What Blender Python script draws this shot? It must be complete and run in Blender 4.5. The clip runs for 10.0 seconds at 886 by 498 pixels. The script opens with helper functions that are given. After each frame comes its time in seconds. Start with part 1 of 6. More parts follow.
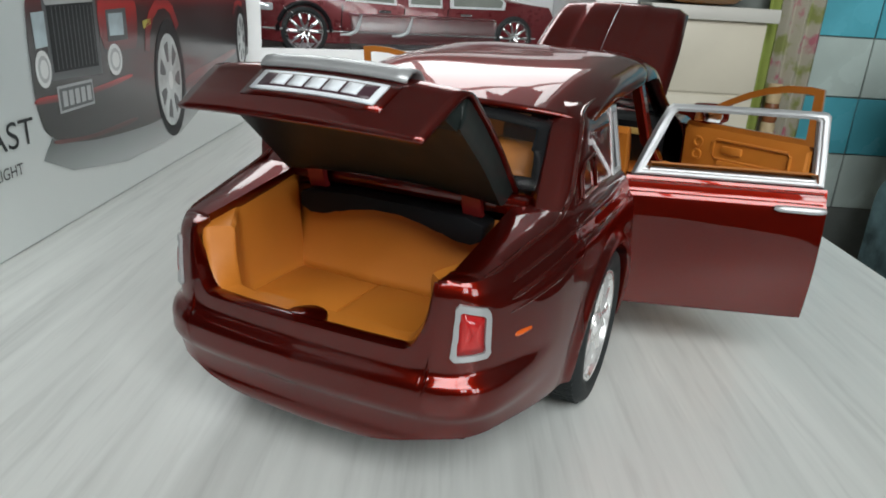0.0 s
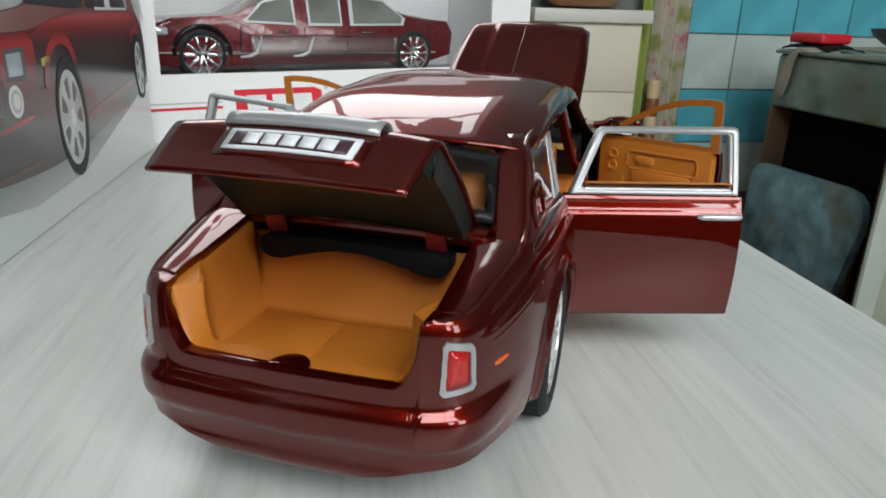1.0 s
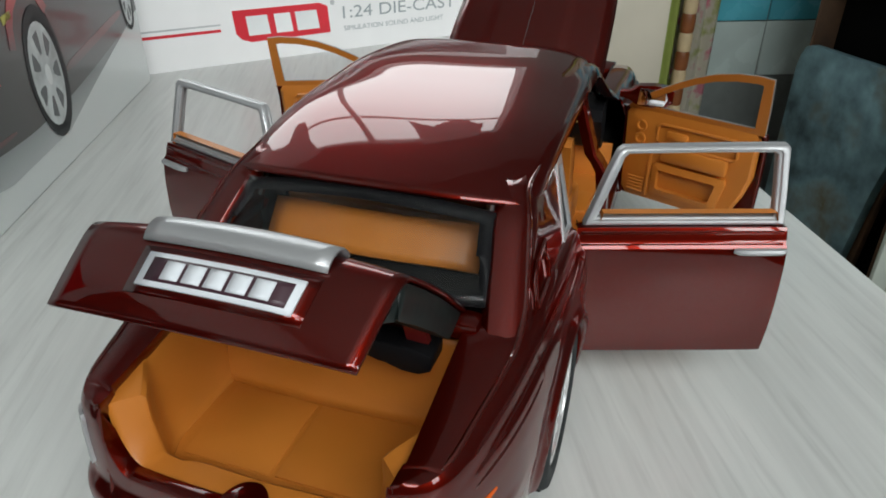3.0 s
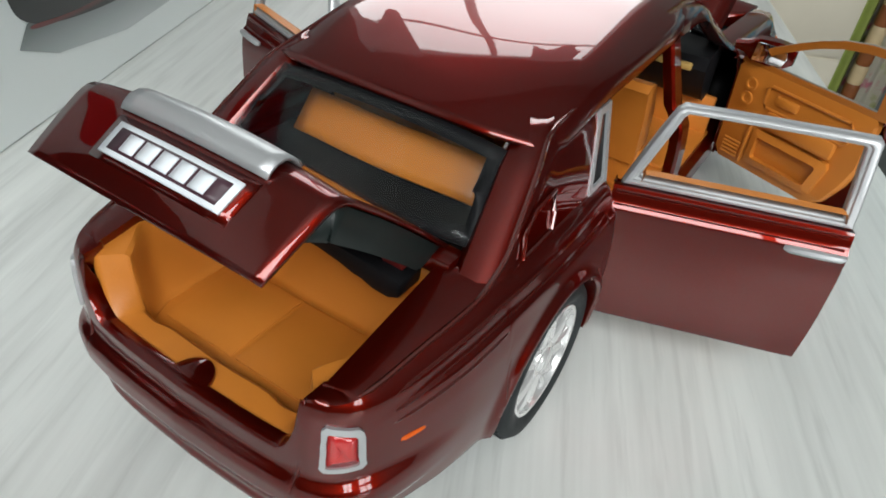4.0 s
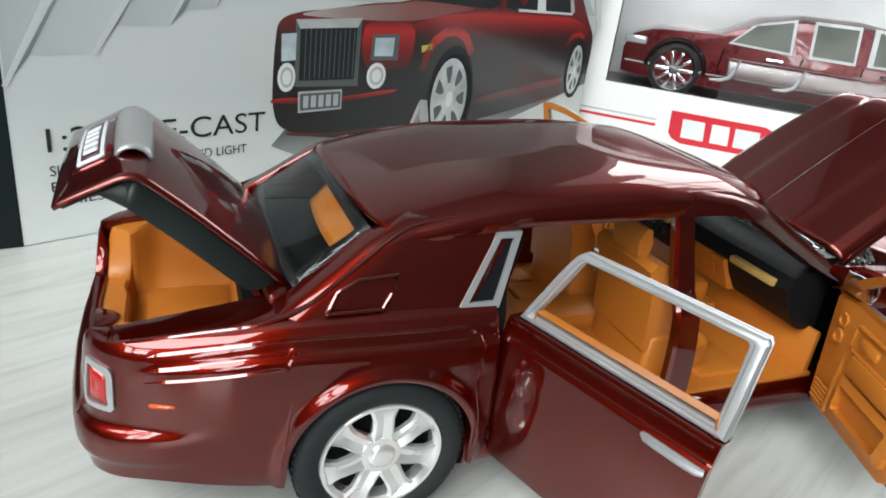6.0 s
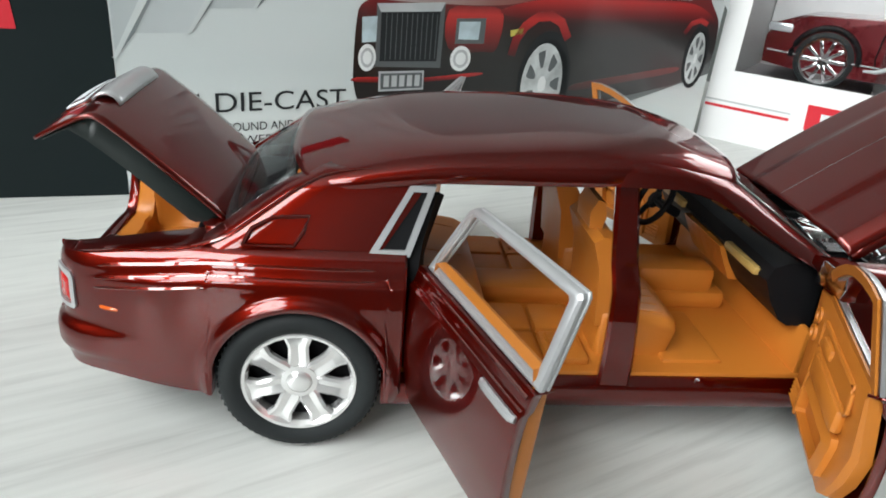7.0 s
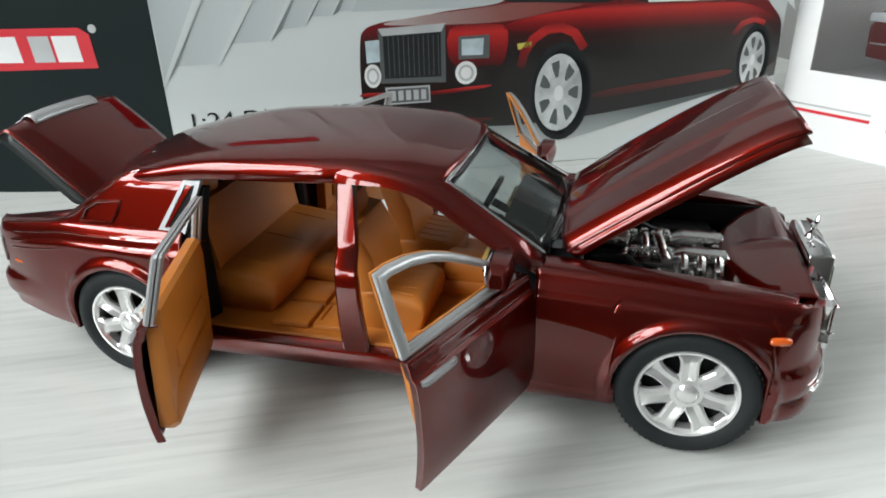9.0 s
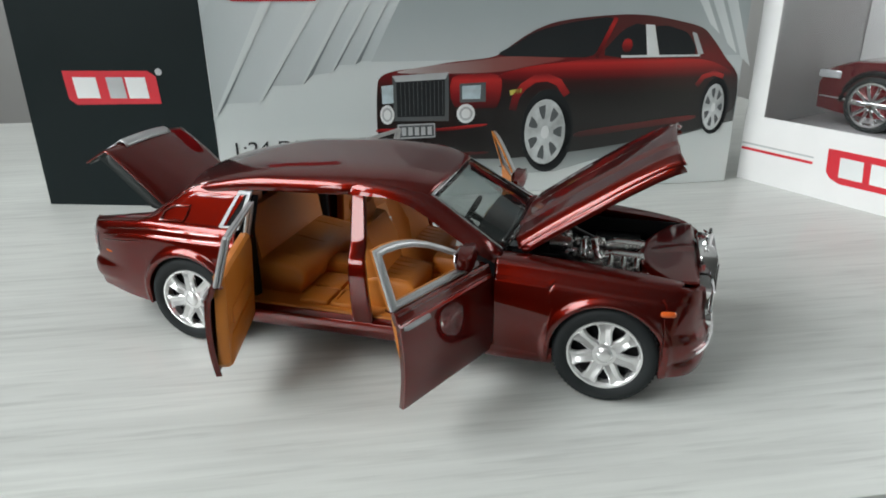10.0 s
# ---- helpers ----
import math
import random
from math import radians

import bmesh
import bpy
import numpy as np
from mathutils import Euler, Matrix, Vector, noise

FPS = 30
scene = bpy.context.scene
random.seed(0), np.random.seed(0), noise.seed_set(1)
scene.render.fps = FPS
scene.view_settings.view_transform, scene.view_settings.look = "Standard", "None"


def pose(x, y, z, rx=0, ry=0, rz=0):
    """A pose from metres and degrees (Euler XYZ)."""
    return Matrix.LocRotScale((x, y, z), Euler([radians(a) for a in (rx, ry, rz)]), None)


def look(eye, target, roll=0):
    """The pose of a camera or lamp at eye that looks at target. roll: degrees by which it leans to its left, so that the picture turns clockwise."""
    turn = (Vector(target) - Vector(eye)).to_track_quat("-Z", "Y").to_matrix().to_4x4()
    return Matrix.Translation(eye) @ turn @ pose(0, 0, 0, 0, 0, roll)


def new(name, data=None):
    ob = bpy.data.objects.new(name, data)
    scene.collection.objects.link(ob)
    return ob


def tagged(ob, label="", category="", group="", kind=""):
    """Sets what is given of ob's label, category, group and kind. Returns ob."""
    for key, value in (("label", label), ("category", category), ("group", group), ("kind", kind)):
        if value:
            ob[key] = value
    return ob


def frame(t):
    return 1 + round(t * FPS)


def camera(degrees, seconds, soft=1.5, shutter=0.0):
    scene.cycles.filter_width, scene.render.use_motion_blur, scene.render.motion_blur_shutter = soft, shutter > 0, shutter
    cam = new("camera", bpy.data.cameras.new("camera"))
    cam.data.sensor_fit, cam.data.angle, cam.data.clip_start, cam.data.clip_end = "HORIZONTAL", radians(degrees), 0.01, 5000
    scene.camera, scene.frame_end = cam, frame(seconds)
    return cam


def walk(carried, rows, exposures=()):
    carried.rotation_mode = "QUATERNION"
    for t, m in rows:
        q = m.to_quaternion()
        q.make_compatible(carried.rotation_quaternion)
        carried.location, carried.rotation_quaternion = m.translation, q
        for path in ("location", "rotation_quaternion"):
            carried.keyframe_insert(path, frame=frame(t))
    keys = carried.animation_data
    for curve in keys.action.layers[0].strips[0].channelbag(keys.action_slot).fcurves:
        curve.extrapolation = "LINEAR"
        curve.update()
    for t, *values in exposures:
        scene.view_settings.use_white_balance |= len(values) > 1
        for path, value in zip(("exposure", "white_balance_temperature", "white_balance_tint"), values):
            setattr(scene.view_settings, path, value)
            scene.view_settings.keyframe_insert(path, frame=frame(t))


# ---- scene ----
cam = camera(65.7, 10.0, soft=1.8)
PATH = [
    (0, (-0.1348, -0.0643, 0.0813), (0.7167, 0.3278, -0.2669), 3.36),
    (0.5, (-0.1383, -0.0561, 0.0856), (0.7475, 0.2615, -0.2526), 2.31),
    (1, (-0.1420, -0.0542, 0.0879), (0.7628, 0.2089, -0.2467), 1.60),
    (1.5, (-0.1356, -0.0505, 0.0917), (0.7826, 0.1592, -0.2443), 1.39),
    (2, (-0.1325, -0.0508, 0.0966), (0.7659, 0.1815, -0.2760), 0.88),
    (2.2, (-0.13, -0.052, 0.102), (0.7513, 0.1909, -0.3034), 0.8),
    (3.3, (-0.1, -0.051, 0.113), (0.6703, 0.2409, -0.4539), 1.2),
    (3.5, (-0.0979, -0.0543, 0.1129), (0.6239, 0.2676, -0.4996), 3.31),
    (4, (-0.0916, -0.0682, 0.1139), (0.5888, 0.3334, -0.4990), 6.04),
    (4.5, (-0.0834, -0.0843, 0.1110), (0.5554, 0.4490, -0.4437), 7.75),
    (5, (-0.0813, -0.1051, 0.1075), (0.4859, 0.5561, -0.3835), 9.28),
    (5.5, (-0.0593, -0.1240, 0.1077), (0.4171, 0.6492, -0.3107), 8.14),
    (6.8, (-0.0002, -0.1564, 0.1065), (0.1745, 0.7357, -0.3121), 6.25),
    (7, (0.0127, -0.1615, 0.1080), (0.1283, 0.7344, -0.3209), 5.47),
    (7.5, (0.0439, -0.1728, 0.1166), (0.0527, 0.7257, -0.3222), 3.16),
    (8, (0.0710, -0.1773, 0.1198), (-0.0335, 0.7162, -0.3169), 1.65),
    (8.5, (0.1046, -0.1759, 0.1212), (-0.1065, 0.6955, -0.3216), -0.79),
    (9, (0.1352, -0.1821, 0.1200), (-0.1049, 0.6893, -0.3077), -1.53),
    (9.5, (0.1492, -0.2082, 0.1264), (-0.1303, 0.6655, -0.2716), -0.83),
    (10, (0.1619, -0.2376, 0.1340), (-0.1083, 0.6464, -0.2474), -0.65),
]
walk(cam, [(t, look(eye, target, roll)) for t, eye, target, roll in PATH],
     [(0, 0.16), (2, 0.04), (3.5, -0.04), (4.0, 0.36), (4.5, 0.66), (5.5, 0.58), (7.5, 0.70), (9, 0.64), (10, 0.32)])

# ---- world and light ----
world = bpy.data.worlds.new("room_daylight")
scene.world = world
world.use_nodes = True
wn = world.node_tree.nodes
sky = wn.new("ShaderNodeTexSky")
sky.sky_type, sky.sun_disc = 'NISHITA', False
sky.sun_elevation, sky.sun_rotation = radians(40), radians(-60)
world.node_tree.links.new(sky.outputs[0], wn["Background"].inputs[0])
wn["Background"].inputs[1].default_value = 0.12
scene.view_settings.exposure = 0.0


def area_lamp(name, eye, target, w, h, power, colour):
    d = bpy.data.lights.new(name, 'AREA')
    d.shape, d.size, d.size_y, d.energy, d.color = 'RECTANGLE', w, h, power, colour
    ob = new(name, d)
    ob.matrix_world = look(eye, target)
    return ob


# ---- materials ----
def mat(name, colour, rough=0.5, metal=0.0, coat=0.0, var=0.0, scale=60.0, bump=0.0, bump_scale=300.0, spec=0.5,
        stretch=(1, 1, 1), turn=0.0):
    m = bpy.data.materials.new(name)
    m.use_nodes = True
    nt = m.node_tree
    b = nt.nodes["Principled BSDF"]
    b.inputs["Base Color"].default_value = (*colour, 1)
    b.inputs["Roughness"].default_value = rough
    b.inputs["Metallic"].default_value = metal
    b.inputs["Coat Weight"].default_value = coat
    b.inputs["Coat Roughness"].default_value = 0.02
    b.inputs["Specular IOR Level"].default_value = spec
    tc = nt.nodes.new("ShaderNodeTexCoord")
    mp = nt.nodes.new("ShaderNodeMapping")
    mp.vector_type = 'TEXTURE'
    mp.inputs["Scale"].default_value = tuple(1 / k for k in stretch)
    mp.inputs["Rotation"].default_value = (0, 0, turn)
    nt.links.new(tc.outputs["Object"], mp.inputs[0])
    if var > 0:
        n1 = nt.nodes.new("ShaderNodeTexNoise")
        n1.inputs["Scale"].default_value, n1.inputs["Detail"].default_value = scale, 6
        n2 = nt.nodes.new("ShaderNodeTexNoise")
        n2.inputs["Scale"].default_value, n2.inputs["Detail"].default_value = scale * 0.17, 3
        nt.links.new(mp.outputs[0], n1.inputs[0]), nt.links.new(mp.outputs[0], n2.inputs[0])
        add = nt.nodes.new("ShaderNodeMath")
        nt.links.new(n1.outputs[0], add.inputs[0]), nt.links.new(n2.outputs[0], add.inputs[1])
        rng = nt.nodes.new("ShaderNodeMapRange")
        rng.inputs[1].default_value, rng.inputs[2].default_value = 0.7, 1.3
        rng.inputs[3].default_value, rng.inputs[4].default_value = 1 - var, 1 + var
        nt.links.new(add.outputs[0], rng.inputs[0])
        mul = nt.nodes.new("ShaderNodeVectorMath")
        mul.operation = 'SCALE'
        mul.inputs[0].default_value = colour
        nt.links.new(rng.outputs[0], mul.inputs["Scale"])
        nt.links.new(mul.outputs[0], b.inputs["Base Color"])
        rr = nt.nodes.new("ShaderNodeMapRange")
        rr.inputs[1].default_value, rr.inputs[2].default_value = 0.7, 1.3
        rr.inputs[3].default_value, rr.inputs[4].default_value = max(0.02, rough * 0.8), min(1, rough * 1.2)
        nt.links.new(add.outputs[0], rr.inputs[0]), nt.links.new(rr.outputs[0], b.inputs["Roughness"])
    if bump > 0:
        n3 = nt.nodes.new("ShaderNodeTexNoise")
        n3.inputs["Scale"].default_value, n3.inputs["Detail"].default_value = bump_scale, 4
        nt.links.new(mp.outputs[0], n3.inputs[0])
        bp = nt.nodes.new("ShaderNodeBump")
        bp.inputs["Strength"].default_value, bp.inputs["Distance"].default_value = bump, 0.0005
        nt.links.new(n3.outputs[0], bp.inputs["Height"]), nt.links.new(bp.outputs[0], b.inputs["Normal"])
    return m


def glass(name, colour, rough=0.02, gain=0.45, base=0.025):
    m = bpy.data.materials.new(name)
    m.use_nodes = True
    nt = m.node_tree
    nt.nodes.remove(nt.nodes["Principled BSDF"])
    tr, gl, mix = nt.nodes.new("ShaderNodeBsdfTransparent"), nt.nodes.new("ShaderNodeBsdfGlossy"), nt.nodes.new("ShaderNodeMixShader")
    lw, pw, fr = nt.nodes.new("ShaderNodeLayerWeight"), nt.nodes.new("ShaderNodeMath"), nt.nodes.new("ShaderNodeMath")
    lw.inputs[0].default_value = 0.5
    pw.operation, fr.operation = 'POWER', 'MULTIPLY_ADD'
    pw.inputs[1].default_value, fr.inputs[1].default_value, fr.inputs[2].default_value = 4.5, gain, base
    nt.links.new(lw.outputs["Facing"], pw.inputs[0]), nt.links.new(pw.outputs[0], fr.inputs[0])
    tr.inputs[0].default_value = (*colour, 1)
    gl.inputs["Roughness"].default_value = rough
    nt.links.new(fr.outputs[0], mix.inputs[0]), nt.links.new(tr.outputs[0], mix.inputs[1]), nt.links.new(gl.outputs[0], mix.inputs[2])
    nt.links.new(mix.outputs[0], nt.nodes["Material Output"].inputs[0])
    return m


PAINT = mat("dark_red_paint", (0.122, 0.0046, 0.0015), 0.30, 0.85, 1.0, 0.05, 30, 0.0, spec=0.1)
PAINT.node_tree.nodes["Principled BSDF"].inputs["Coat IOR"].default_value = 1.56
PAINT.node_tree.nodes["Principled BSDF"].inputs["Specular Tint"].default_value = (0.55, 0.10, 0.07, 1)
# body red with a stronger coat, so beads and creases show highlight lines
RED_TRIM = mat("glossier_body_red", (0.122, 0.0054, 0.0018), 0.20, 0.74, 1.0, 0.05, 30, 0.0, spec=0.1)
RED_TRIM.node_tree.nodes["Principled BSDF"].inputs["Coat IOR"].default_value = 1.9
RED_PLASTIC = mat("red_plastic", (0.2, 0.012, 0.012), 0.35, 0, 0.3, 0.08, 300)
TAN = mat("tan_plastic", (0.50, 0.165, 0.020), 0.42, 0, 0, 0.06, 120, 0.08, 2500)
SILVER = mat("silver_paint", (0.46, 0.47, 0.48), 0.36, 0.6, 0.2, 0.05, 60)
CHROME = mat("chrome", (0.82, 0.82, 0.83), 0.10, 1.0, 0, 0.03, 200)
WHEEL_SILVER = mat("bright_wheel_plating", (0.84, 0.84, 0.84), 0.18, 0.70, 0.5, 0.04, 300)
BLACK = mat("black_plastic", (0.008, 0.008, 0.009), 0.45, 0, 0, 0.15, 60, spec=0.1)
BLACK_GLOSS = mat("glossy_black_plastic", (0.010, 0.010, 0.011), 0.22, 0, 0.2, 0.15, 80, spec=0.5)
DARKGREEN = mat("dark_liner_plastic", (0.012, 0.017, 0.016), 0.40, 0, 0, 0.1, 150, spec=0.3)
RUBBER = mat("tyre_rubber", (0.019, 0.022, 0.023), 0.6, 0, 0, 0.15, 200, 0.1, 900, 0.2)
LENS_RED = mat("red_lens", (0.42, 0.012, 0.012), 0.12, 0, 0.6, 0.05, 400)
LENS_AMBER = mat("amber_lens", (0.62, 0.10, 0.012), 0.2, 0, 0.5, 0.05, 400)
LENS_CLEAR = mat("clear_lens", (0.7, 0.72, 0.75), 0.08, 0.4, 0.8, 0.05, 400)
GLASS_CAR = glass("car_window_plastic", (0.92, 0.94, 0.94))
GLASS_TINT = glass("tinted_screen_plastic", (0.66, 0.70, 0.70), 0.03, 0.8, 0.07)
WOOD_TRIM = mat("dash_wood_trim", (0.42, 0.27, 0.08), 0.4, 0, 0.2, 0.15, 300)
ALU = mat("engine_metal", (0.62, 0.61, 0.60), 0.24, 1.0, 0, 0.08, 250)
PLATE_WHITE = mat("plate_white", (0.72, 0.76, 0.80), 0.4, 0, 0, 0.05, 300)
PLATE_DARK = mat("plate_dark", (0.05, 0.02, 0.03), 0.4, 0, 0, 0.1, 300)
TABLETOP = mat("pale_wood_laminate", (0.575, 0.590, 0.568), 0.24, 0, 0, 0.10, 250, 0.04, 260, 0.55, (0.07, 1.3, 1), radians(24.5))
for m_ in (PAINT, TABLETOP):
    b_ = m_.node_tree.nodes["Principled BSDF"].inputs["Roughness"]
    for l_ in list(b_.links):
        m_.node_tree.links.remove(l_)
    b_.default_value = 0.31 if m_ is PAINT else 0.30
# short darker pores over the broad grain
nt = TABLETOP.node_tree
tc, mp, nz, rg, mx = (nt.nodes.new("ShaderNode" + k) for k in ("TexCoord", "Mapping", "TexNoise", "MapRange", "VectorMath"))
mp.vector_type = 'TEXTURE'
mp.inputs["Scale"].default_value, mp.inputs["Rotation"].default_value = (14, 1.0, 1), (0, 0, radians(24.5))
nz.inputs["Scale"].default_value, nz.inputs["Detail"].default_value = 420, 4
rg.inputs[1].default_value, rg.inputs[2].default_value, rg.inputs[3].default_value, rg.inputs[4].default_value = 0.52, 0.71, 1.02, 0.885
mx.operation = 'SCALE'
shade = nt.nodes["Principled BSDF"].inputs["Base Color"]
nt.links.new(tc.outputs["Object"], mp.inputs[0]), nt.links.new(mp.outputs[0], nz.inputs[0]), nt.links.new(nz.outputs[0], rg.inputs[0])
nt.links.new(shade.links[0].from_socket, mx.inputs[0]), nt.links.new(rg.outputs[0], mx.inputs["Scale"])
nt.links.new(mx.outputs[0], shade)

# ---- builders; car sizes below are in millimetres ----
MM = 0.001
PLACE = {}


def curve(xs, ys):
    """A smooth monotone curve through the given knots."""
    xs, ys = np.array(xs, float), np.array(ys, float)
    if xs[0] > xs[-1]:
        xs, ys = xs[::-1], ys[::-1]
    h, d = np.diff(xs), np.diff(ys) / np.diff(xs)
    m = np.r_[d[0], [0 if a * b <= 0 else 2 * a * b / (a + b) for a, b in zip(d[:-1], d[1:])], d[-1]]

    def at(x):
        x = min(max(float(x), xs[0]), xs[-1])
        k = min(int(np.searchsorted(xs, x, side="right")) - 1, len(h) - 1)
        t = (x - xs[k]) / h[k]
        return float(ys[k] * (1 + 2 * t) * (1 - t) ** 2 + ys[k + 1] * t * t * (3 - 2 * t) + h[k] * (m[k] * t * (1 - t) ** 2 - m[k + 1] * t * t * (1 - t)))
    return at


def step(a, b, x):
    t = min(max((x - a) / (b - a), 0), 1)
    return t * t * (3 - 2 * t)


def grid(pts, close_u=False, close_v=False, bm=None):
    """Quads over rows of points."""
    bm = bm or bmesh.new()
    vs = [[bm.verts.new(p) for p in row] for row in pts]
    nu, nv = len(vs), len(vs[0])
    for i in range(nu if close_u else nu - 1):
        for j in range(nv if close_v else nv - 1):
            q = [vs[i][j], vs[(i + 1) % nu][j], vs[(i + 1) % nu][(j + 1) % nv], vs[i][(j + 1) % nv]]
            try:
                bm.faces.new(q)
            except ValueError:
                pass
    return bm


def loft(sections, bm=None, cap=True):
    """A closed tube through rings of points, with capped ends."""
    bm = bm or bmesh.new()
    rings = [[bm.verts.new(p) for p in s] for s in sections]
    n = len(rings[0])
    for a, b in zip(rings[:-1], rings[1:]):
        for j in range(n):
            bm.faces.new((a[j], a[(j + 1) % n], b[(j + 1) % n], b[j]))
    if cap:
        bm.faces.new(rings[0]), bm.faces.new(rings[-1])
    return bm


def block(x0, x1, y0, y1, z0, z1, r=0.6, bm=None, seg=2):
    """A box with rounded edges."""
    own = bmesh.new()
    bmesh.ops.create_cube(own, size=1)
    for v in own.verts:
        v.co = Vector(((x0 + x1) / 2 + v.co.x * (x1 - x0), (y0 + y1) / 2 + v.co.y * (y1 - y0), (z0 + z1) / 2 + v.co.z * (z1 - z0)))
    if r > 0:
        bmesh.ops.bevel(own, geom=own.edges[:], offset=min(r, 0.45 * min(abs(x1 - x0), abs(y1 - y0), abs(z1 - z0))), segments=seg, profile=0.5, affect='EDGES')
    return merge(bm, own)


def merge(bm, own):
    if bm is None:
        return own
    me = bpy.data.meshes.new("tmp")
    own.to_mesh(me)
    own.free()
    bm.from_mesh(me)
    bpy.data.meshes.remove(me)
    return bm


def prism(outline, depth0, depth1, axis="y", r=0.0, bm=None, holes=()):
    """A plate of the given outline between two depths along an axis."""
    def at(p, d):
        return {"y": (p[0], d, p[1]), "x": (d, p[0], p[1]), "z": (p[0], p[1], d)}[axis]
    own = bmesh.new()
    loft([[at(p, depth0) for p in outline], [at(p, depth1) for p in outline]], own)
    if r > 0:
        bmesh.ops.bevel(own, geom=own.edges[:], offset=r, segments=2, profile=0.5, affect='EDGES')
    return merge(bm, own)


def tube(path, radius, n=8, bm=None, squash=1.0):
    """A round bar along points."""
    pts = [Vector(p) for p in path]
    secs = []
    for i, p in enumerate(pts):
        d = (pts[min(i + 1, len(pts) - 1)] - pts[max(i - 1, 0)]).normalized()
        a = d.orthogonal().normalized() if abs(d.z) > 0.95 else d.cross(Vector((0, 0, 1))).normalized()
        b = d.cross(a)
        r = radius[i] if isinstance(radius, (list, tuple)) else radius
        secs.append([p + r * (math.cos(2 * math.pi * k / n) * a + squash * math.sin(2 * math.pi * k / n) * b) for k in range(n)])
    own = loft(secs)
    return merge(bm, own)


def lathe(profile, centre, axis="y", n=40, bm=None, closed=True):
    """Rings of (radius, depth) about an axis."""
    secs = []
    for r, d in profile:
        ring = []
        for k in range(n):
            c, s = r * math.cos(2 * math.pi * k / n), r * math.sin(2 * math.pi * k / n)
            ring.append(Vector(centre) + Vector({"y": (c, d, s), "x": (d, c, s), "z": (c, s, d)}[axis]))
        secs.append(ring)
    own = grid(secs, False, True)
    return merge(bm, own)


def thing(name, place, label, category, group="", kind=""):
    """An empty at a thing's base; place in millimetres."""
    ob = new(name)
    ob.empty_display_size = 0.01
    PLACE[ob] = Vector(place) * MM
    ob.location = PLACE[ob]
    return tagged(ob, label, category, group, kind)


def part(name, bm, material, parent=None, label="", thick=0.0, sharp=38, xform=None, smooth=True, unit=MM):
    """One mesh object, from millimetres, under a thing or a part."""
    if xform is not None:
        bm.transform(xform)
    bmesh.ops.remove_doubles(bm, verts=bm.verts[:], dist=1e-4)
    bmesh.ops.recalc_face_normals(bm, faces=bm.faces[:])
    lo = Vector([min(v.co[k] for v in bm.verts) for k in range(3)])
    hi = Vector([max(v.co[k] for v in bm.verts) for k in range(3)])
    c = Vector(((lo.x + hi.x) / 2, (lo.y + hi.y) / 2, lo.z)) if parent is None else (lo + hi) / 2
    for v in bm.verts:
        v.co = (v.co - c) * unit
    me = bpy.data.meshes.new(name)
    bm.to_mesh(me)
    bm.free()
    for p in me.polygons:
        p.use_smooth = smooth
    if smooth:
        me.set_sharp_from_angle(angle=radians(sharp))
    for m in material if isinstance(material, (list, tuple)) else (material,):
        me.materials.append(m)
    ob = new(name, me)
    PLACE[ob] = c * unit
    if parent is None:
        ob.location = PLACE[ob]
    else:
        ob.parent = parent
        ob.location = PLACE[ob] - PLACE[parent]
    if thick:
        s = ob.modifiers.new("thickness", 'SOLIDIFY')
        s.thickness, s.offset = thick * unit, 0.0
    if label:
        ob["label"] = label
    return ob


def mirrored(sg):
    return Matrix.Diagonal((1, sg, 1, 1))

# ---- table, boxes and room, in millimetres ----
TA = radians(24.5)
U, V = Vector((math.cos(TA), math.sin(TA), 0)), Vector((-math.sin(TA), math.cos(TA), 0))
TABLE = Matrix(((U.x, V.x, 0, 0), (U.y, V.y, 0, 0), (0, 0, 1, 0), (0, 0, 0, 1)))

tb = block(-700, 470, -153, 420, -28, -0.7, 1.5)
table = part("table", tb, TABLETOP, None, xform=TABLE)
tagged(table, "pale wood-grain laminate tabletop under the toy car", "table")
for u0, v0 in ((-660, -120), (-660, 380), (430, -120), (430, 380)):
    part("leg", block(u0 - 25, u0 + 25, v0 - 25, v0 + 25, -750, -28.5, 2), TABLETOP, table, xform=TABLE)

# ---- the toy car ----
car = thing("toy_car", (70, 0, 0), "dark red die-cast toy limousine with doors, boot and bonnet open", "toy car")
car.rotation_euler.z = radians(0.4)
WHEEL_X, WHEEL_R, WHEEL_Z = (0.0, 155.0), 17.3, 16.6
ARCH_R = 18.4

side_in = curve([6, 12, 18, 26, 34, 38, 40.3, 41.0, 43.2, 45, 46.2], [3.4, 1.5, 0.5, 0, 0.3, 0.8, 1.2, 2.0, 2.7, 3.7, 5.4])
end_in = curve([6, 9, 10.5, 12.5, 14.2, 15.4, 16.8, 19.5, 22.4, 23.8, 24.8, 26.2, 34, 39, 43], [4, 1.8, 0.7, 0.3, 0.5, 1.3, 0.4, 0.0, 0.1, 0.6, 1.2, 1.5, 1.6, 2.2, 4.4])
tail_in = curve([9, 11.6, 12.6, 13.6, 14.6, 18.4, 19.4, 20.6, 23.0, 24.8, 25.8, 26.6, 29.5, 34, 39, 43], [4.2, 2.0, 1.5, 1.35, 1.7, 0.95, 0.35, 0.0, 0.0, 0.5, 1.5, 1.9, 2.0, 2.2, 2.7, 4.6])


def inset(z, ztop, w, end=None):
    zz = z + (45.9 - ztop) * step(24, ztop, z)
    return (1 - w) * side_in(zz) + w * (end or end_in)(z)


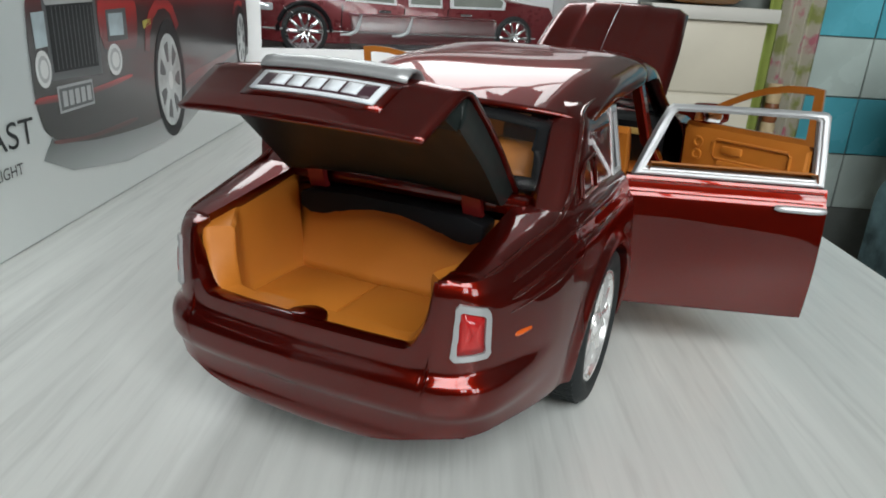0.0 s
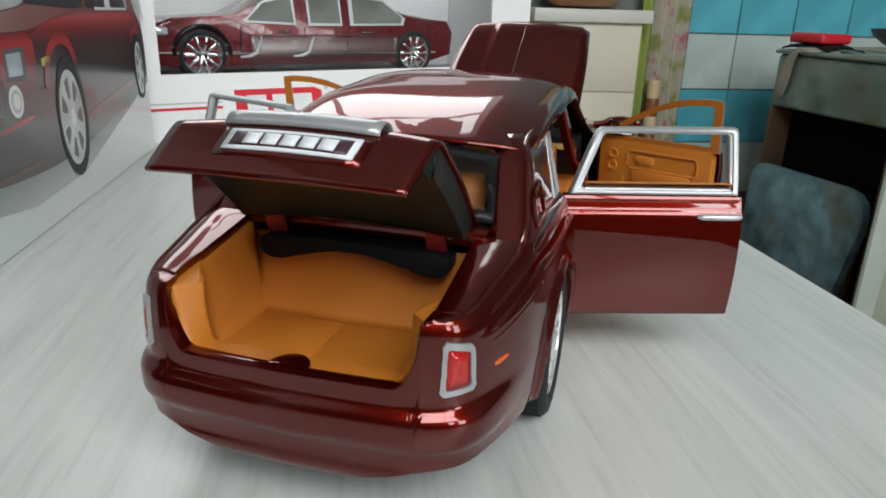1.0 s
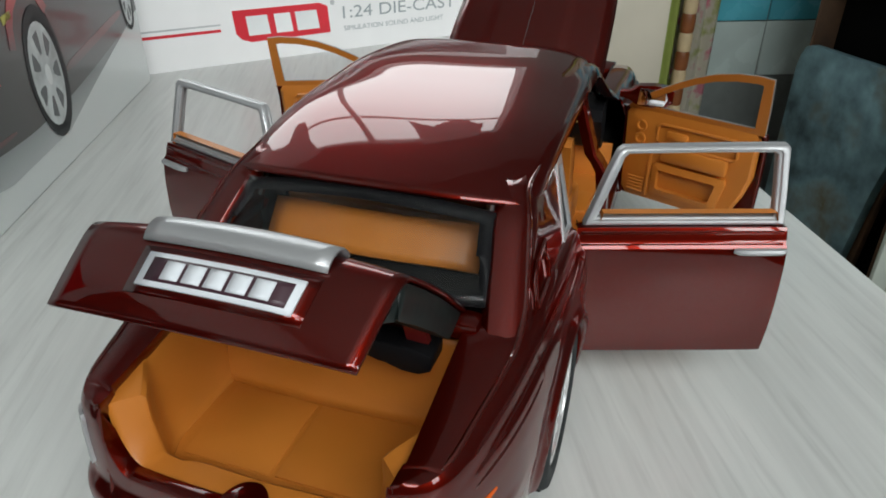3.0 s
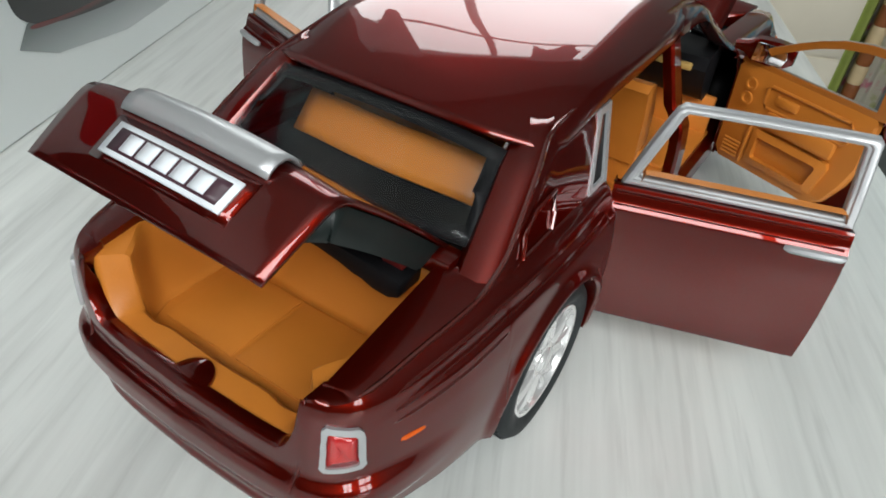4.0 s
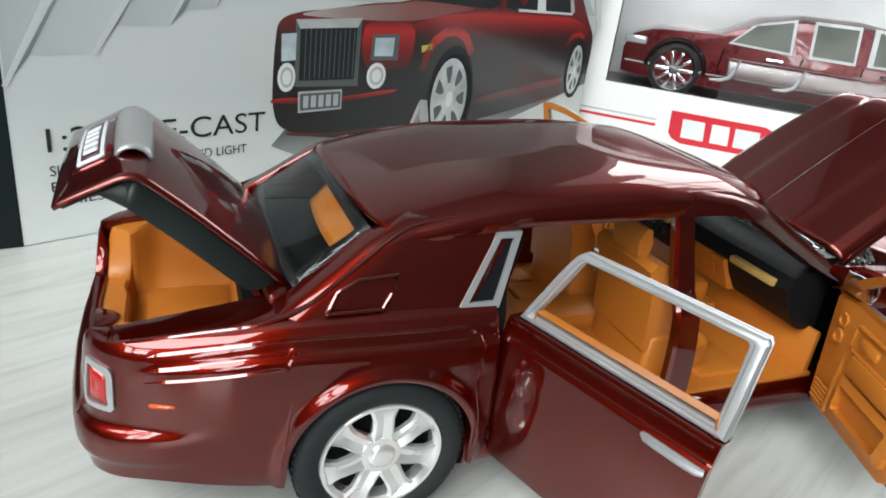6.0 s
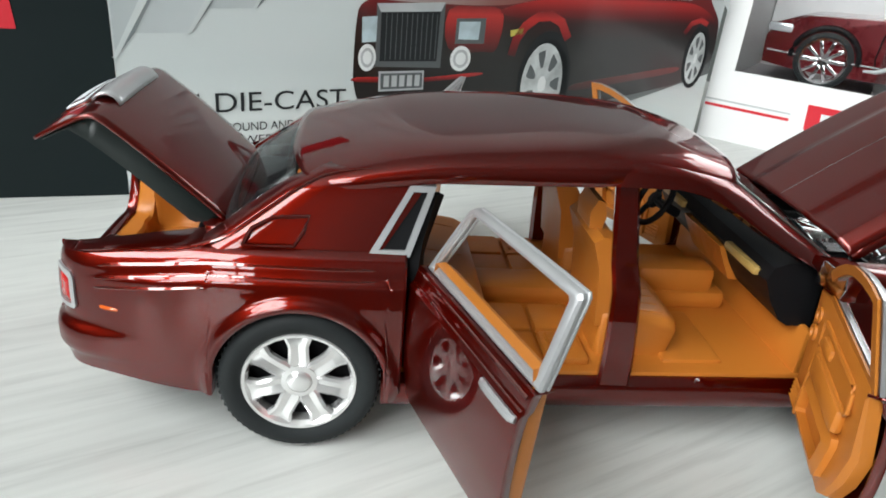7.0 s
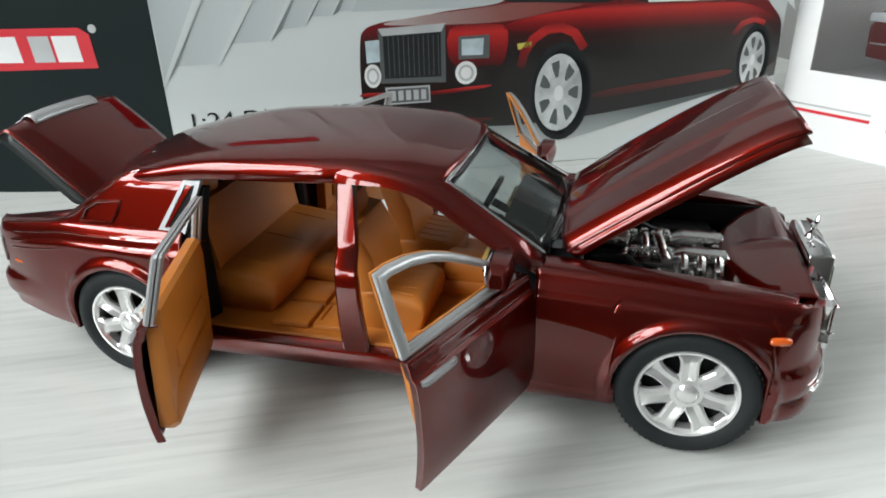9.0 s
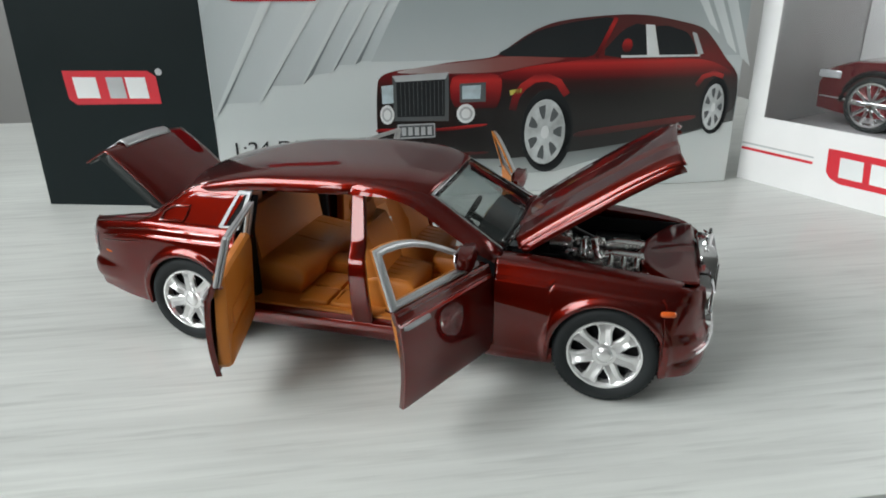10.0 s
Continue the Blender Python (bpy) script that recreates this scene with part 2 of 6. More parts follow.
def plan(points, n):
    """Evenly spread points and inward normals along half a plan outline."""
    p = [Vector((*q, 0)) for q in points]
    s = np.r_[0, np.cumsum([(b - a).length for a, b in zip(p[:-1], p[1:])])]
    cx, cy = curve(s, [q.x for q in p]), curve(s, [q.y for q in p])
    out = []
    for t in np.linspace(0, s[-1], n):
        d = Vector((cx(min(t + .4, s[-1])) - cx(max(t - .4, 0)), cy(min(t + .4, s[-1])) - cy(max(t - .4, 0)), 0)).normalized()
        nrm = Vector((-d.y, d.x, 0))
        out.append((Vector((cx(t), cy(t), 0)), nrm))
    return out


def arch_low(x, centre, base):
    d = abs(x - centre)
    return 16.4 + math.sqrt(ARCH_R ** 2 - d * d) if d < ARCH_R else base


def shell(points, n, ztop, zlow, weight, inner, centre, rows=46, flip=1, end=None):
    """The outer skin round one end of the car, from one side to the other."""
    half = plan(points, n)
    cols = []
    for p, nrm in half:
        nrm = nrm * flip
        zt, zl, w = ztop(p), zlow(p), weight(p)
        col = []
        lip = zl > 14.5
        for k, depth in ((0, 5.0), (1, 0.6)):
            col.append(p + nrm * (inset(zl, zt, w, end) + depth) + Vector((0, 0, zl + 0.15 * (1 - k))))
        for k in range(rows + 1):
            z = zl + (zt - zl) * (1 - (1 - k / rows) ** 1.25)
            flare = 0.0
            r = math.hypot(p.x - centre, z - 16.4)
            if p.x * flip > -1e9:
                flare = 1.25 * math.exp(-((r - ARCH_R - 0.9) / 1.3) ** 2) if lip or r < ARCH_R + 5 else 0
            q = p + nrm * (inset(z, zt, w, end) - flare)
            q.z = z
            col.append(q)
        a = inner(p, nrm, zt)
        top = col[-1]
        if a is not None:
            for f in (0.35, 0.7, 1.0):
                q = top.lerp(a, f)
                q.z = zt + (a.z - zt) * f + 0.25 * math.sin(math.pi * f)
                col.append(q)
            col.append(a + Vector((0, 0, -3.2)))
        cols.append(col)
    other = [[Vector((q.x, -q.y, q.z)) for q in col] for col in cols[:-1]]
    return grid(cols + other[::-1])


# rear quarter panels with the tail and its bumper
REAR = [(21.5, 40.0), (8, 40.2), (-8, 39.7), (-22, 38.4), (-31, 37.0), (-37, 35.9), (-42, 34.7), (-46.2, 33.2), (-49.6, 30.9), (-51.8, 28.0), (-53.2, 23.5), (-54.2, 13), (-54.6, 0)]
rail_z = curve([-50, -46, -38, -28, -17, -8, 22], [41.0, 41.4, 42.6, 44.2, 45.7, 45.9, 45.9])


def boot_edge(y, side):
    """Height of the boot opening's rear edge, with round lower corners."""
    t = min(max((abs(y) - 19.4) / 4.6, 0), 1)
    return 29.4 + (side - 29.4) * (1 - math.sqrt(1 - t * t)) ** 0.9


def rear_top(p):
    side = rail_z(p.x)
    return boot_edge(p.y, side) if p.x < -44 else side


def rear_low(p):
    if p.y < 29 and p.x < -45:
        return 11.4 + 3.8 * step(8, 30, p.y)
    return arch_low(p.x, 0, 12.8 + 2.4 * step(-20, -44, p.x) if p.x < 0 else 12.0)


def rear_inner(p, nrm, zt):
    if p.x > -15:
        q = p + nrm * 6.2
    elif p.x > -46.3:
        f = step(-15, -20, p.x)
        q = (p + nrm * 6.2).lerp(Vector((p.x, 24.6, 0)), f)
    elif p.y > 24:
        q = Vector((p.x + 3.0 * step(-46.3, -49, p.x), 24.3 - 0.4 * step(-46.3, -52, p.x), 0))
    else:
        q = p + nrm * 4.3
    q.z = zt + 0.1
    return q


part("rear_body", shell(REAR, 170, rear_top, rear_low, lambda p: step(-27, -48, p.x), rear_inner, 0.0, end=tail_in), PAINT, car, "glossy dark red rear body shell", thick=0.5)

# front wings with the nose and its bumper
FRONT = [(117.8, 39.6), (134, 40.1), (155, 40.4), (166, 39.9), (174, 38.4), (180, 35.4), (184, 30.6), (186.6, 24), (188.2, 14), (188.8, 0)]
wing_z = curve([117, 135, 156, 170, 180, 184], [45.2, 44.4, 42.8, 41.4, 39.9, 38.8])


def front_top(p):
    return wing_z(p.x) if p.y > 27 else 22.5 + (38.8 - 22.5) * step(23, 27, p.y)


def front_low(p):
    if p.x > 172:
        return 10.5
    return arch_low(p.x, 155, 12.0 if p.x < 155 else 12.8)


def front_inner(p, nrm, zt):
    q = Vector((p.x, 28.6, zt + 0.1)) if p.x < 178 else p + nrm * 5
    q.z = zt + 0.1
    return q


part("front_body", shell(FRONT, 120, front_top, front_low, lambda p: step(168, 184, p.x), front_inner, 155.0, flip=-1 if plan(FRONT, 3)[0][1].y > 0 else 1), PAINT, car, "glossy dark red front wings and nose", thick=0.5)

# roof
roof_c = curve([-2.2, 7, 24, 42, 60, 79.5, 88, 93.5], [60.9, 63.6, 66.4, 67.7, 68.5, 67.9, 66.3, 64.5])
roof_e = curve([-2.2, 8, 18, 28, 44, 60, 72, 80, 86.5, 93.5], [58.4, 59.4, 61.0, 62.2, 62.7, 63.2, 63.4, 62.9, 62.0, 60.9])
roof_w = curve([-2.2, 12, 40, 60, 66, 72, 80, 86.5, 93.5], [29.6, 30.6, 31.1, 31.2, 30.7, 29.9, 29.2, 28.2, 26.3])
rows = []
for x in np.linspace(-2.2, 93.5, 60):
    corner, back = 4.0 * step(12, -2.2, x), 0.6 * step(78, 93.5, x)
    k = 1 - 0.9 * step(60, 72, x)
    side = [(roof_w(x) - 2.4, roof_e(x) - 1.8 * k), (roof_w(x) - 0.1, roof_e(x) - 1.7 * k), (roof_w(x) + 0.15 * k, roof_e(x) - 1.2 * k)]
    row = [Vector((x + corner - back, -y, z)) for y, z in side]
    for a in np.linspace(-1, 1, 45):
        y = math.sin(a * math.pi / 2)
        box = step(4, 34, x)
        f = max(0.0, 1 - abs(y) ** (2.6 + 1.9 * box)) ** (0.55 - 0.09 * box)
        bulge = 2.6 * (1 - y * y) * step(88, 93.5, x)
        row.append(Vector((x + bulge - 1.4 * (1 - y * y) * step(6, -2.2, x) + corner * abs(y) ** 5 - back * abs(y) ** 6, y * roof_w(x), roof_e(x) + (roof_c(x) - roof_e(x)) * f)))
    row += [Vector((x + corner - back, y, z)) for y, z in side[::-1]]
    rows.append(row)
part("roof", grid(rows), PAINT, car, "glossy dark red domed roof", thick=0.7)

def cabin_y(z):
    return 34.9 - (z - 45.0) * 0.305


def pillar_edge(z):
    """Rear edge of the pillar at a height: x, inner y, outer y."""
    f = (z - 48.75) / (58.9 - 48.75)
    roll = max(0.0, z - 56.5)
    ys = cabin_y(z) + 0.25 - 0.085 * roll ** 2
    return -15.7 + 14.0 * f + 0.13 * roll ** 2, min(27.8 - 2.8 * f, ys - 2.0), ys


# the broad rear roof pillars
for sg in (1, -1):
    rows = []
    for z in np.linspace(43.4, 61.6, 26):
        xw, yw, ys = pillar_edge(z)
        xf = 15.2 + (min(z, 60.4) - 45.2) * 0.66
        row = [Vector((xw + 1.2, yw - 1.6, z - 0.6)), Vector((xw, yw, z)), Vector((xw + 0.2, yw + (ys - yw) * 0.45, z)), Vector((xw + 1.6, yw + (ys - yw) * 0.78, z)), Vector((xw + 4.2, yw + (ys - yw) * 0.94, z))]
        row += [Vector((xw + 8 + (max(xf, xw + 9) - xw - 8) * t, ys - 0.4 * (1 - t) ** 2, z)) for t in np.linspace(0, 1, 8)]
        row.append(Vector((max(xf, xw + 9), ys - 2.5, z - 0.4)))
        rows.append(row)
    part("rear_pillar", grid(rows), PAINT, car, "broad dark red rear roof pillar", thick=0.5, xform=mirrored(sg))
    # low badge-shaped rim pressed into the pillar
    rim = [(-11.5, 46.8), (-9.6, 50.2), (-5.6, 52.3), (1.6, 52.8), (0.4, 49.6), (-1.4, 46.9)]
    path = [Vector((x, cabin_y(z) + 0.62, z)) for x, z in rim + rim[:1]]
    part("pillar_emblem", tube(path, 0.46, 8), RED_TRIM, car, xform=mirrored(sg))
    edge = []
    for p, nrm in plan(REAR, 90):
        if -49 < p.x < -21:
            q = p + nrm * (inset(rail_z(p.x) - 0.5, rail_z(p.x), step(-27, -48, p.x), tail_in) + 0.5)
            edge.append(Vector((q.x, q.y, rail_z(p.x) + 0.05)))
    edge = edge[::-1]
    for z in np.linspace(47.4, 60.9, 18):
        xw, yw, ys = pillar_edge(z)
        edge.append(Vector((xw + 2.6, yw + (ys - yw) * 0.86 + 0.15, z + 0.1)))
    edge += [Vector((x, 0.955 * roof_w(x), roof_e(x) + (roof_c(x) - roof_e(x)) * 0.33 + 0.1)) for x in np.linspace(12, 34, 9)]
    # smoothed twice so that the bead bends softly
    for _ in range(2):
        edge = [edge[0]] + [(a + 2 * b + c) / 4 for a, b, c in zip(edge[:-2], edge[1:-1], edge[2:])] + [edge[-1]]
    part("roof_edge_strip", tube(edge, [min(0.5, 0.1 + 0.1 * k, 0.1 + 0.03 * (len(edge) - k)) for k in range(len(edge))], 8), RED_TRIM, car, "raised roof edge bead", xform=mirrored(sg))
    # quarter light with its silver frame
    q = [(13.4, 45.6), (22.0, 45.6), (26.8, 59.6), (21.6, 59.6)]
    qi = [(15.6, 46.8), (21.0, 46.8), (25.1, 58.4), (22.2, 58.4)]
    bm = bmesh.new()
    grid([[Vector((x, cabin_y(z) + d, z)) for x, z in ring] for ring, d in ((q, -0.8), (q, 0.75), (qi, 0.75), (qi, -0.8))], False, True, bm)
    quarter = part("quarter_window", bm, SILVER, car, "small quarter window in a silver frame", xform=mirrored(sg), sharp=25)
    bm = loft([[Vector((x, cabin_y(z) + d, z)) for x, z in qi] for d in (-0.5, 0.15)])
    part("pane", bm, BLACK, quarter, "black quarter window pane", xform=mirrored(sg))

# windscreen pillars
a_out = [(61, 30.4, 61.6), (66, 31.3, 61.7), (71, 31.4, 61.8), (78, 31.45, 61.8), (83, 31.6, 60.9), (87.3, 31.8, 59.5), (92.8, 32.2, 56.7), (98.4, 33.0, 53.3), (105.5, 34.2, 49.3), (112, 35.4, 46.2), (119, 36.4, 43.4)]
a_in = [(61, 27.4, 65.6), (66, 27.8, 66.4), (72, 27.8, 66.2), (80, 27.6, 65.1), (85.5, 27.2, 63.9), (90, 26.5, 62.8), (94.2, 25.8, 61.3), (98.5, 26.3, 58.5), (104.5, 27.1, 54.8), (111, 28.0, 50.7), (119, 29.2, 45.7)]
for sg in (1, -1):
    rows = []
    for o, i in zip(a_out, a_in):
        o, i = Vector(o), Vector(i)
        out = (o - i).normalized()
        rows.append([i + Vector((-1.4, -0.5, -1.8)), i, i.lerp(o, 0.3) + Vector((0.3, 0.5, 0.75)), i.lerp(o, 0.65) + Vector((0.3, 0.7, 0.75)), o, o + Vector((-0.6, -2.4, -0.4))])
    part("front_pillar", grid(rows), PAINT, car, xform=mirrored(sg), thick=0.5)
    # middle pillar
    rows = []
    for z in np.linspace(15, 62, 20):
        y = 40.0 - side_in(z) - 0.9 if z < 44.4 else cabin_y(z) - 0.2
        w0, w1 = 66.4 - (z - 15) * 0.03, 74.2 - (z - 15) * 0.085
        rows.append([Vector((w0 + 0.6, y - 3.0, z)), Vector((w0, y - 0.7, z)), Vector((w0 + 0.7, y, z)), Vector((w1 - 0.7, y, z)), Vector((w1, y - 0.7, z)), Vector((w1 - 0.6, y - 3.0, z))])
    part("middle_pillar", grid(rows, False, True), PAINT, car, "slim dark red middle door pillar", xform=mirrored(sg))
    # sill
    prof = [(31.0, 10.4), (37.4, 9.8), (38.9, 11.4), (39.3, 14.0), (38.6, 16.2), (37.0, 16.9), (36.4, 17.4), (31.0, 17.4)]
    part("sill", loft([[Vector((x, y, z)) for y, z in prof] for x in np.linspace(17.5, 138, 12)]), PAINT, car, xform=mirrored(sg))
    # wheel-arch liner
    for cx in WHEEL_X:
        part("arch_liner", grid([[Vector((cx + 18.9 * math.cos(t), y, 16.4 + 18.9 * math.sin(t))) for y in (20, 38.2)] for t in np.linspace(-0.15, math.pi + 0.15, 24)]), BLACK, car, xform=mirrored(sg), thick=0.4)

# underbody
part("chassis", block(-42, 176, -27, 27, 8.5, 12.5, 1.2), BLACK, car, "black plastic chassis plate")


# windows
def screen(top, bottom, n=14, m=10):
    rows = []
    for f in np.linspace(0, 1, m):
        (tx, ty, tz, tb, tc), (bx, by, bz, bb, bc) = top, bottom
        row = []
        for y in np.linspace(-1, 1, n):
            e = 1 - y * y
            a, b = Vector((tx + tb * e, y * ty, tz + tc * e)), Vector((bx + bb * e, y * by, bz + bc * e))
            row.append(a.lerp(b, f))
        rows.append(row)
    return rows


REAR_TOP, REAR_BOT = (-1.9, 25.0, 58.8, -1.2, 2.2), (-15.9, 27.8, 48.2, -2.6, 0.6)
FRONT_TOP, FRONT_BOT = (93.4, 25.5, 61.6, 2.4, 2.4), (118.6, 29.2, 46.0, 4.2, 0.8)
pane = part("rear_window", grid(screen(REAR_TOP, REAR_BOT)), GLASS_CAR, car, "clear plastic rear window", thick=0.4)
pane.visible_shadow = False
pane = part("windscreen", grid(screen(FRONT_TOP, FRONT_BOT)), GLASS_TINT, car, "clear plastic windscreen", thick=0.4)
pane.visible_shadow = False


def border(pts, width, lift):
    """A band along the rim of a curved pane."""
    n, m = len(pts), len(pts[0])
    c = sum((p for r in pts for p in r), Vector()) / (n * m)
    ring = pts[0] + [r[-1] for r in pts[1:]] + pts[-1][-2::-1] + [r[0] for r in pts[-2:0:-1]]
    out = [[], []]
    for p in ring:
        d = (c - p)
        d.y = math.copysign(min(abs(d.y), width * 1.4), d.y) if abs(d.y) > 1e-6 else 0
        s = Vector((c.x - p.x, 0, c.z - p.z))
        k = min(1, width / max(s.length, 1e-6))
        q = p + s * k + Vector((0, d.y * 0.72, 0))
        out[0].append(p + lift)
        out[1].append(q + lift)
    return grid(out, False, True)


part("rear_window_border", border(screen(REAR_TOP, REAR_BOT, 24, 14), 2.6, Vector((0.2, 0, -0.35))), BLACK, car, "black rear window surround", thick=0.3)
part("windscreen_border", border(screen(FRONT_TOP, FRONT_BOT, 24, 14), 1.6, Vector((-0.2, 0, -0.35))), BLACK, car, "black windscreen surround", thick=0.3)
ring = screen(FRONT_TOP, FRONT_BOT, 24, 14)
part("screen_trim", tube([q + Vector((0.1, 0, 0.3)) for q in ring[0]], 0.4, 8), CHROME, car, "bright windscreen top trim")
for sg in (0, -1):
    part("screen_trim", tube([r[sg] + Vector((0.1, 0, 0.35)) for r in ring], 0.42, 8), CHROME, car, "bright windscreen edge trim")


# ---- boot lid, built shut and swung open ----
BOOT_HINGE, BOOT_OPEN = Vector((-17, 0, 46.6)), radians(51)
lid_prof = [(-17.2, 47.2, 24.0), (-22, 46.5, 24.1), (-30, 45.3, 24.1), (-38, 43.9, 23.9), (-44.5, 42.5, 23.6), (-47.6, 41.7, 23.5), (-48.9, 40.9, 23.4), (-49.7, 39.4, 23.2), (-50.5, 36, 22.8), (-51.3, 32, 22.3), (-52.0, 28.2, 21.8)]
ls = np.r_[0, np.cumsum([math.hypot(b[0] - a[0], b[1] - a[1]) for a, b in zip(lid_prof[:-1], lid_prof[1:])])]
lid_x, lid_z, lid_w = (curve(ls, [p[k] for p in lid_prof]) for k in range(3))


def lid_at(s, y, off=0.0, narrow=0.0):
    """A point of the shut lid: s along its length, y from -1 to 1, off outwards."""
    d = Vector((lid_x(min(s + .3, ls[-1])) - lid_x(max(s - .3, 0)), 0, lid_z(min(s + .3, ls[-1])) - lid_z(max(s - .3, 0)))).normalized()
    nrm = Vector((d.z, 0, -d.x))
    crown = 1.5 * (1 - y * y) * step(ls[-1] + 2.5, ls[-1] - 4.5, s)
    return Vector((lid_x(s), y * (lid_w(s) - narrow), lid_z(s))) + nrm * (crown + off)


SWING = Matrix.Translation(BOOT_HINGE) @ Matrix.Rotation(BOOT_OPEN, 4, 'Y') @ Matrix.Translation(-BOOT_HINGE)
rows = [[lid_at(s, y) for y in np.linspace(-1, 1, 25)] for s in np.linspace(0, ls[-1], 44)]
boot = part("boot_lid", grid(rows), PAINT, car, "open dark red boot lid", thick=0.7, xform=SWING)
rows = []
for s in np.linspace(1.5, ls[-1] - 1.0, 36):
    deep = 4.6 * step(0, 5, s) * step(ls[-1] - 6.5, ls[-1] - 10.5, s) + 0.7
    rows.append([lid_at(s, -1, -0.6, 0.8), lid_at(s, -1, -deep, 1.0)] + [lid_at(s, y, -deep, 1.6) for y in np.linspace(-0.97, 0.97, 13)] + [lid_at(s, 1, -deep, 1.0), lid_at(s, 1, -0.6, 0.8)])
part("lid_liner", grid(rows), DARKGREEN, boot, "dark moulded inner liner", thick=0.5, xform=SWING)
s0, s1 = ls[-1] - 9.3, ls[-1] - 4.5


def lid_patch(a, b, y0, y1, off, n=9):
    return grid([[lid_at(s, (y - 1.2) / 22.6, off) for y in np.linspace(y0, y1, n)] for s in np.linspace(a, b, 5)])


part("plate_recess", lid_patch(s0 - 1.0, s1 + 1.0, -12.6, 12.6, 0.38), PAINT, boot, "dark red plate recess", thick=0.3, xform=SWING)
plate = part("number_plate", lid_patch(s0, s1, -11.1, 11.1, 0.75), PLATE_WHITE, boot, "pale raised number plate", thick=0.4, xform=SWING, sharp=20)
part("plate_field", lid_patch(s0 + .7, s1 - .7, -10.0, 10.0, 0.98), PLATE_DARK, plate, "dark plate field", thick=0.1, xform=SWING)
for k in range(5):
    y = -6.4 + 3.2 * k
    part("plate_bar", lid_patch(s0 + 1.1, s1 - 1.1, y - 1.32, y + 1.32, 1.1, 3), PLATE_WHITE, plate, "pale bar on the plate", thick=0.15, xform=SWING)
rows = [[lid_at(s, (y - 0.8) / 22.8, 0.2 + 1.3 * math.sin(math.pi * (i + .5) / 7)) for y in np.linspace(-13.2, 13.2, 13)] for i, s in enumerate(np.linspace(ls[-1] - 15.6, ls[-1] - 11.0, 7))]
part("boot_handle", grid(rows), SILVER, boot, "satin silver grip bar above the plate", thick=0.5, xform=SWING)
# hinge arms
for sg in (1, -1):
    part("boot_hinge", loft([[Vector((x + d, (17.2 + w) * sg, z)) for w, d in ((-1.9, 0), (1.9, 0), (1.9, 1.4), (-1.9, 1.4))] for x, z in ((-21.8, 42.8), (-22.4, 44), (-23.4, 47), (-24.4, 50.5))]), RED_PLASTIC, boot, "red boot hinge arm")
half = [(3, 40.9), (8, 40.5), (11, 39.6), (12.4, 38.6), (15, 37.8), (18, 37.7), (20.2, 38.8), (20.4, 41.8), (17, 43.0), (8, 43.2)]
part("hinge_cover", prism([(-y, z) for y, z in half[::-1]] + half, -24.0, -17.6, "x", 0.5), BLACK, car, "black uneven hinge cover")
part("rear_shelf_edge", block(-20.5, -15.6, -27, 27, 43.6, 47.2, 1.0), PAINT, car)

# boot tub
tub_plan = plan([(-19.4, 25.3), (-30, 25.5), (-38, 25.5), (-43.6, 24.9), (-47.2, 23.0), (-49.0, 18.6), (-49.9, 9), (-50.2, 0)], 60)
TUB_Z = 24.6


def tub_row(inset_, z_of):
    half = []
    for p, nrm in tub_plan:
        rear = max(step(24.5, 10, abs(p.y)), 0.75 * step(-37, -45, p.x))
        half.append(p + nrm * (inset_[0] + (inset_[1] - inset_[0]) * rear) + Vector((0, 0, z_of(p))))
    return half + [Vector((q.x, -q.y, q.z)) for q in half[-2::-1]]


def tub_rim(p):
    side = rail_z(p.x) - 1.4
    return boot_edge(p.y * 1.05, side) - 0.5 * step(25, 15, abs(p.y)) if p.x < -41 else side


rows = [tub_row((-1.0, -1.4), lambda p: tub_rim(p) - 0.4), tub_row((0, 0), tub_rim), tub_row((0.7, 4.6), lambda p: tub_rim(p) - 0.1), tub_row((1.1, 5.2), lambda p: tub_rim(p) - 0.7)]
for k in range(1, 9):
    f_ = k / 8
    bow = (1 - math.cos(f_ * math.pi / 2))
    rows.append(tub_row((1.1 + 3.4 * bow, 5.2 + 0.8 * bow), lambda p: (tub_rim(p) - 0.7) * (1 - math.sin(f_ * math.pi / 2)) + TUB_Z * math.sin(f_ * math.pi / 2)))
boot_tub = part("boot_tub", grid(rows), TAN, car, "tan plastic boot tub", thick=0.5)
part("boot_floor", block(-46.0, -18, -23, 23, TUB_Z - 1.2, TUB_Z + 0.15, 0.1), TAN, boot_tub)
part("floor_mat", prism([(-41.0, -18.5), (-23.5, -19), (-23.5, 1), (-41.0, 1)], TUB_Z, TUB_Z + 0.65, "z", 0.25), TAN, boot_tub)
part("floor_mat", prism([(-41.0, 2), (-23.5, 2), (-23.5, 19), (-41.0, 18.5)], TUB_Z, TUB_Z + 0.4, "z", 0.2), TAN, boot_tub)
wall_rows = [[Vector((-18.6 - 4.2 * (1 - f) ** 2.2 + 1.2 * (y / 25) ** 2, y, TUB_Z + (41.5 - TUB_Z) * f)) for y in np.linspace(-25.2, 25.2, 17)] for f in np.linspace(0, 1, 12)]
part("tub_front_wall", grid(wall_rows), TAN, boot_tub, thick=0.6)
bm = prism([(-51.0 + 4.6 * math.sin(t), 3.8 * math.cos(t)) for t in np.linspace(0, math.pi, 15)], 28.9, 29.9, "z", 0.2)
part("catch_plate", bm, PAINT, car, "half-round dark red catch plate")

